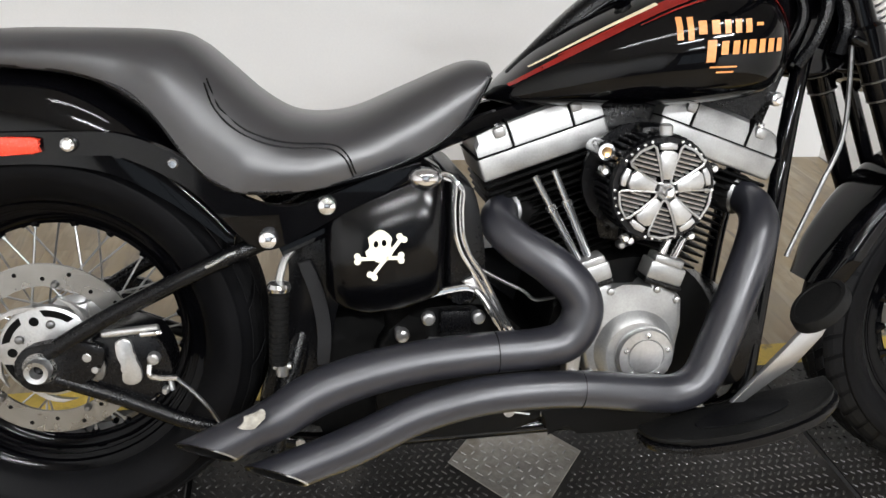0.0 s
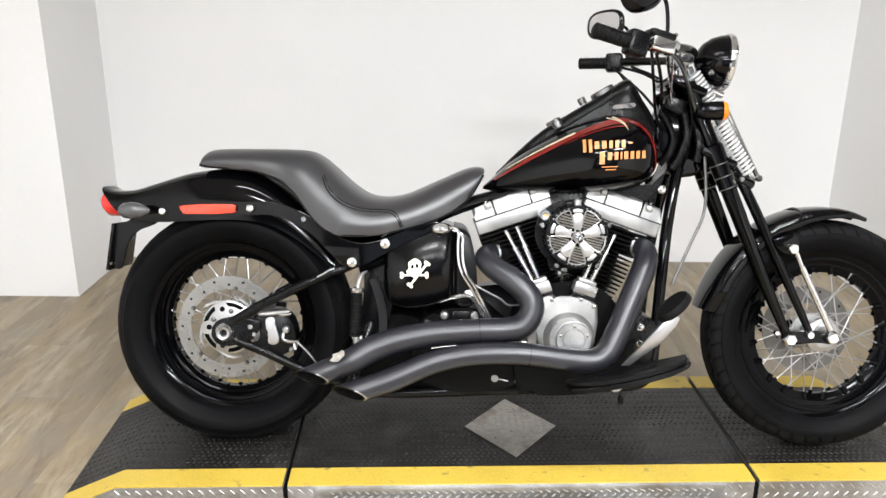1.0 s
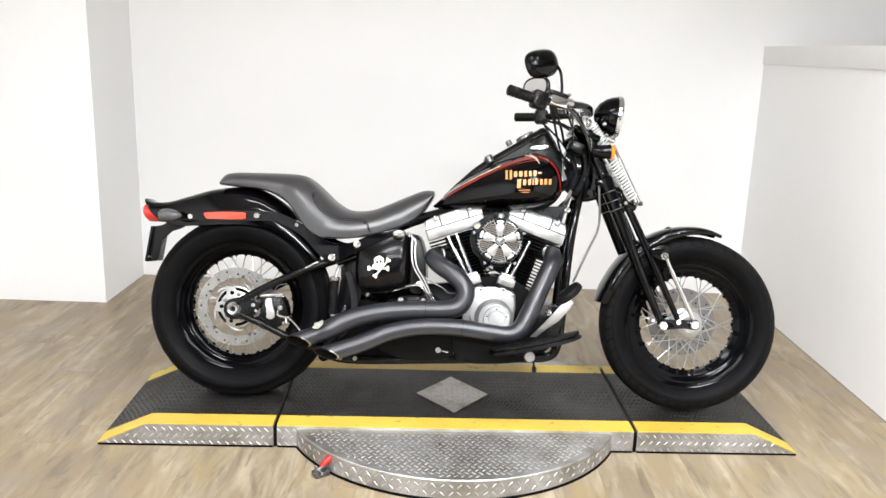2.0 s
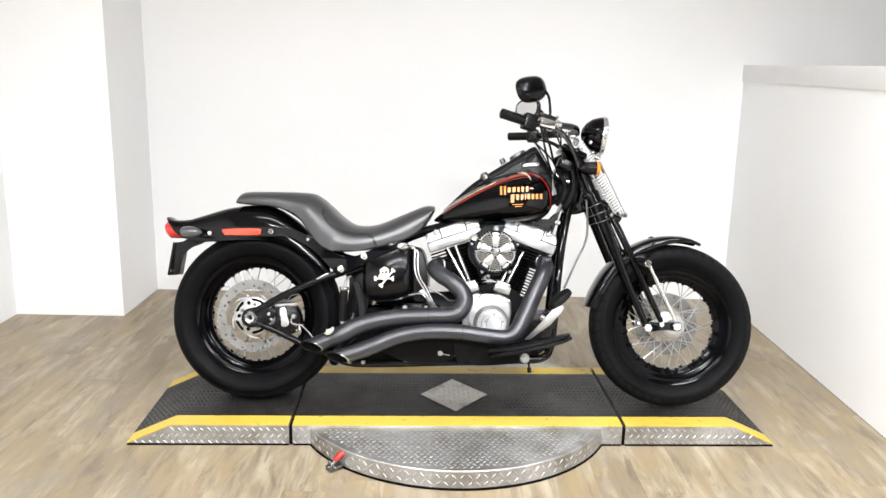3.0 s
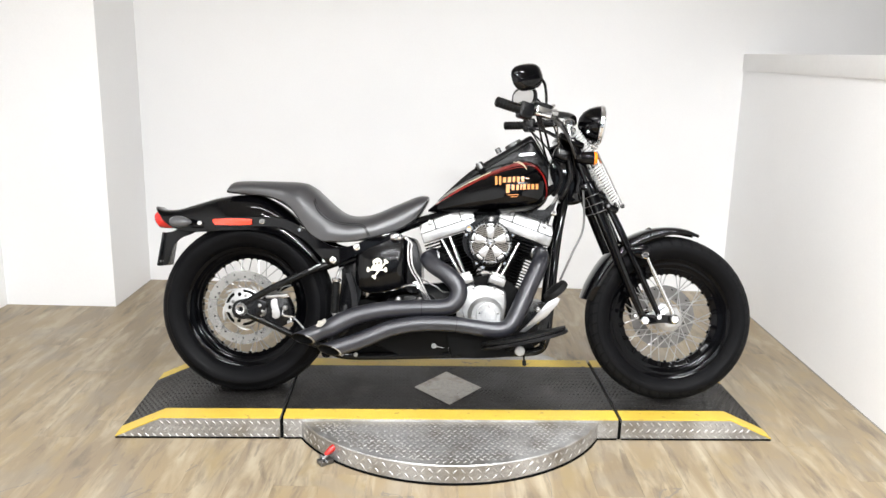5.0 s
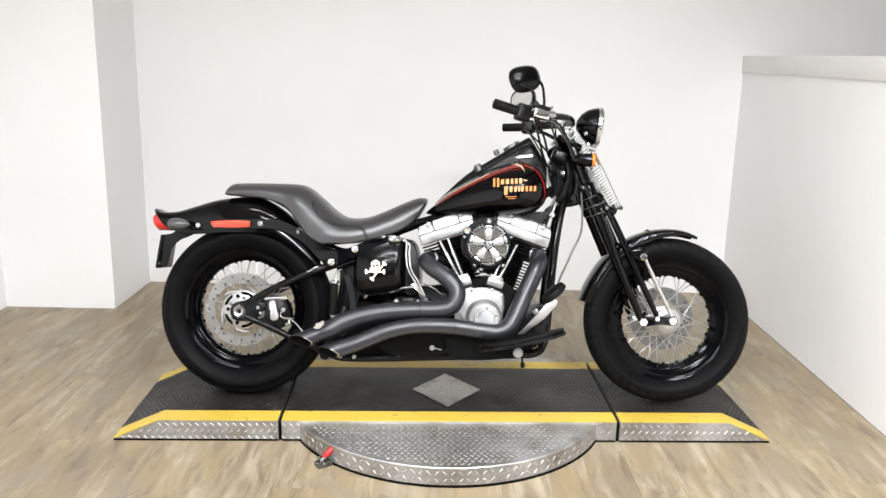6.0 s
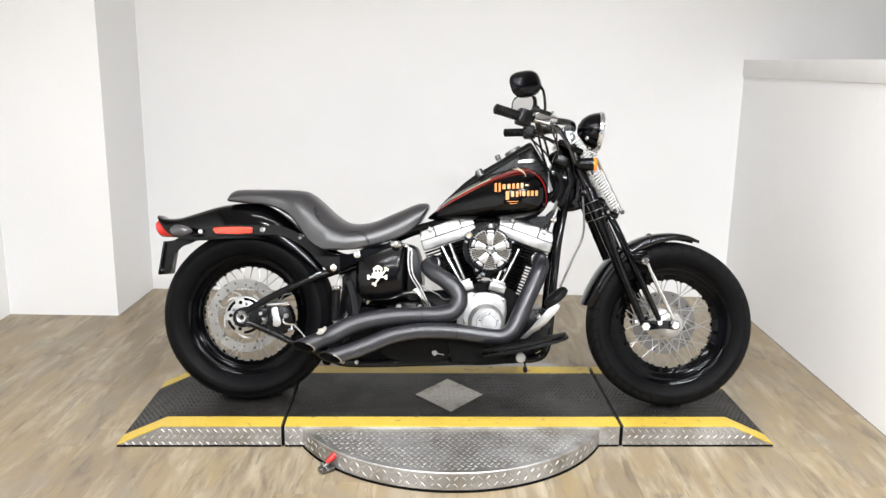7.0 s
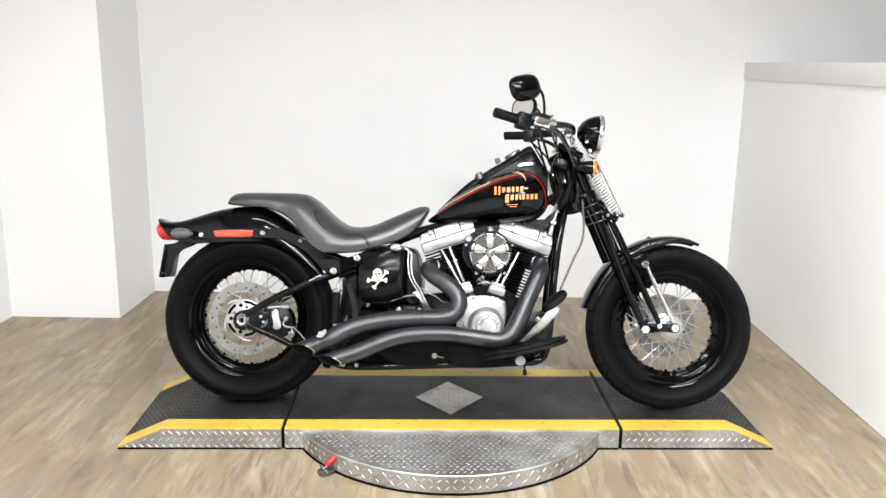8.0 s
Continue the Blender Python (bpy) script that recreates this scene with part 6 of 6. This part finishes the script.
for x, y, z, r in ((1.098, -0.302, 1.062, 0.019), (1.118, -0.272, 1.066, 0.016)):
    bm = B()
    rod(bm, (x - 0.010, y - 0.010, z), (x + 0.010, y + 0.012, z), r, n=14, bevel=0.003)
    part("bar_clamp", bm, CHROME, handle, "chrome control clamp")
for x, y, z in ((1.088, -0.330, 1.078), (1.112, -0.300, 1.082), (1.105, -0.318, 1.046)):
    part("clamp_screw", rod(B(), (x, y, z), (x + 0.004, y - 0.016, z + 0.002), 0.0055, n=10, bevel=0.001), CHROME, handle)

# mirrors
for s, c, stem in ((-1, Vector((1.014, -0.385, 1.170)), [(1.082, -0.355, 1.068), (1.083, -0.362, 1.100), (1.074, -0.372, 1.150), (1.050, -0.380, 1.170), (1.025, -0.383, 1.172)]),
                   (1, Vector((1.074, 0.395, 1.235)), [(1.140, 0.330, 1.116), (1.142, 0.345, 1.160), (1.135, 0.365, 1.215), (1.110, 0.385, 1.236), (1.080, 0.395, 1.238)])):
    m = pose(*c, 0, 0, 0) @ (pose(0, 0, 0, 16, -10, -52) if s < 0 else Vector((-0.70, -0.70, 0.06)).to_track_quat("-X", "Z").to_matrix().to_4x4())
    bm = B()
    secs = []
    for k, h in ((0.25, 0.030), (0.62, 0.025), (0.86, 0.014), (0.98, 0.0), (1.0, -0.008), (0.96, -0.012)):
        sec = []
        for i in range(28):
            a = 2 * math.pi * i / 28
            ca, sa = math.cos(a), math.sin(a)
            sec.append((h, 0.070 * k * math.copysign(abs(ca) ** 0.7, ca), 0.047 * k * math.copysign(abs(sa) ** 0.75, sa)))
        secs.append(sec)
    rings(bm, secs)
    bm.transform(m)
    mir = part("mirror", bm, GLOSS, bike, "black handlebar mirror", 60)
    bm = B()
    bm.faces.new([bm.verts.new((-0.0135, 0.058 * math.copysign(abs(math.cos(a)) ** 0.7, math.cos(a)), 0.037 * math.copysign(abs(math.sin(a)) ** 0.75, math.sin(a)))) for a in (2 * math.pi * i / 28 for i in range(28))])
    bm.transform(m)
    part("glass", bm, MIRROR, mir, "mirror glass")
    part("stem", sweep(B(), stem, 0.0048, 8), GLOSS, mir, "black mirror stem")

# risers and cables
bm = B()
for y in (-0.045, 0.045):
    sweep(bm, [(1.238, y, 0.985), (1.230, y, 1.030), (1.226, y, 1.066)], 0.013, 12)
    rod(bm, (1.226, y - 0.016, 1.067), (1.226, y + 0.016, 1.067), 0.021, n=16, bevel=0.003)
part("riser", bm, CHROME, bike, "chrome handlebar risers")
cables = [
    ([(1.090, -0.330, 1.046), (1.150, -0.26, 1.038), (1.205, -0.16, 1.000), (1.245, -0.10, 0.940), (1.275, -0.085, 0.860), (1.288, -0.085, 0.740), (1.285, -0.090, 0.650), (1.250, -0.10, 0.570), (1.200, -0.11, 0.455)], 0.0042, DARKSTEEL),
    ([(1.085, -0.335, 1.040), (1.120, -0.25, 0.980), (1.150, -0.14, 0.930), (1.185, -0.08, 0.905), (1.20, -0.05, 0.88)], 0.0042, SATIN),
    ([(1.075, -0.330, 1.042), (1.105, -0.24, 0.965), (1.140, -0.12, 0.910), (1.180, -0.04, 0.87)], 0.0038, SATIN),
    ([(1.120, 0.300, 1.090), (1.190, 0.20, 1.050), (1.240, 0.10, 0.980), (1.262, 0.07, 0.900), (1.25, 0.06, 0.80)], 0.0045, SATIN),
    ([(1.100, 0.310, 1.090), (1.160, 0.20, 1.010), (1.195, 0.10, 0.940), (1.215, 0.05, 0.90)], 0.004, SATIN),
    ([(1.135, -0.24, 1.055), (1.165, -0.14, 1.020), (1.195, -0.06, 0.985), (1.215, -0.03, 0.95)], 0.0042, CHROME),
    ([(1.16, -0.20, 1.062), (1.215, -0.09, 1.030), (1.25, -0.05, 0.97)], 0.0042, CHROME),
]
cables += [
    ([(1.110, 0.30, 1.085), (1.150, 0.18, 0.985), (1.165, 0.09, 0.925), (1.195, 0.03, 0.905)], 0.0035, SATIN),
    ([(1.150, 0.26, 1.085), (1.215, 0.16, 1.035), (1.245, 0.09, 0.965), (1.250, 0.06, 0.90)], 0.0040, SATIN),
    ([(1.100, -0.31, 1.045), (1.175, -0.20, 1.045), (1.222, -0.11, 0.990), (1.250, -0.07, 0.900), (1.245, -0.06, 0.83)], 0.0036, SATIN),
    ([(1.165, -0.18, 1.050), (1.178, -0.12, 0.990), (1.190, -0.08, 0.935)], 0.0034, CHROME),
]
for pts, r, m in cables:
    part("cable", sweep(B(), pts, r, 8, 6), m, bike, "braided steel cable" if m is DARKSTEEL else "control cable")
bm = box(B(), (1.200, -0.055, 0.940), (0.06, 0.07, 0.045), pose(0, 0, 0, 0, 20, 0), 0.012, 3)
part("cable_guide", bm, SATIN, bike, "black cable guide box")
for k, pts in enumerate(([(1.17, -0.05, 0.93), (1.20, -0.07, 0.86), (1.19, -0.07, 0.81), (1.17, -0.06, 0.78)], [(1.22, -0.06, 0.95), (1.235, -0.08, 0.87), (1.220, -0.08, 0.81), (1.20, -0.07, 0.77)], [(1.26, -0.06, 0.90), (1.268, -0.085, 0.84), (1.262, -0.08, 0.79)])):
    part("wiring", sweep(B(), pts, 0.008 + 0.002 * k, 8, 5), SATIN, bike, "black wiring loom at the steering head")

# the machine's groups, set to their places on it
SET = {
    "air_cleaner": (0.007, 0.017, -0.008), "cam_cover": (0.004, 0.008, -0.013), "lifter_block": (0.006, 0.0, -0.010), "breather": (0.020, 0.045, -0.013),
    "rear_cylinder": (0.008, 0.0, -0.010), "front_cylinder": (0.008, 0.0, -0.010), "engine_case": (0.006, 0.0, -0.010), "intake": (0.006, 0.0, -0.010),
    "oil_tank": (0.008, -0.008, -0.006), "fuel_tank": (-0.003, 0.0, -0.008), "pipe_badge": (0.009, -0.004, 0.007), "exhaust_pipe": (0.008, 0.0, 0.004),
    "handlebar": (0.020, 0.0, 0.0), "mirror": (0.020, 0.0, 0.0), "seat": (0.0, 0.0, 0.008), "rear_fender": (-0.004, 0.0, 0.008), "tail_light": (-0.004, 0.0, 0.008),
    "fender_strut": (0.003, 0.0, 0.004), "oil_line": (0.008, 0.0, -0.006), "cover_button": (0.008, 0.0, -0.005), "bracket": (0.008, 0.0, -0.006),
    "bracket_plate": (0.008, 0.0, -0.006), "vent_spring": (0.010, 0.0, -0.012), "gearbox": (0.006, 0.0, -0.008), "swing_arm": (0.006, 0.0, 0.004),
    "rear_caliper": (0.002, -0.009, -0.003), "brake_hose": (0.002, -0.009, -0.003), "plate_bracket": (-0.004, 0.0, 0.006),
}
for ob in bike.children:
    step = SET.get(ob.name.split(".")[0])
    if step:
        for o in (ob, *ob.children_recursive):
            o.data.transform(Matrix.Translation(step))


# ---- floor boards ----
one, width_b, length_b = {}, 0.152, 1.22
rng = random.Random(4)
i = 0
x = ROOM_W
while x < LOW_X:
    y = ROOM_S + rng.random() * -length_b
    w = min(width_b, LOW_X - x)
    while y < ROOM_N:
        y0, y1 = max(y, -3.4), min(y + length_b, ROOM_N)
        if y1 > -3.3 and y1 - y0 > 0.02:
            key = (round(w, 3), round(y1 - y0, 3))
            if key not in one:
                one[key] = mesh_of("plank", box(B(), (w / 2, (y1 - y0) / 2, -0.006), (w - 0.0005, y1 - y0 - 0.0005, 0.012)), PLANK)
            ob = new("plank", one[key])
            ob.parent, ob.matrix_basis = floor, pose(x, y0, 0)
        y += length_b
    x += width_b
bm = B()
box(bm, ((ROOM_W + LOW_X) / 2, (ROOM_S - 3.4) / 2, -0.006), (LOW_X - ROOM_W, -3.4 - ROOM_S, 0.012))
box(bm, ((LOW_X + 0.14 + ROOM_E) / 2, (ROOM_S + ROOM_N) / 2, -0.006), (ROOM_E - LOW_X - 0.14, ROOM_N - ROOM_S, 0.012))
part("rear_boards", bm, PLANK, floor)
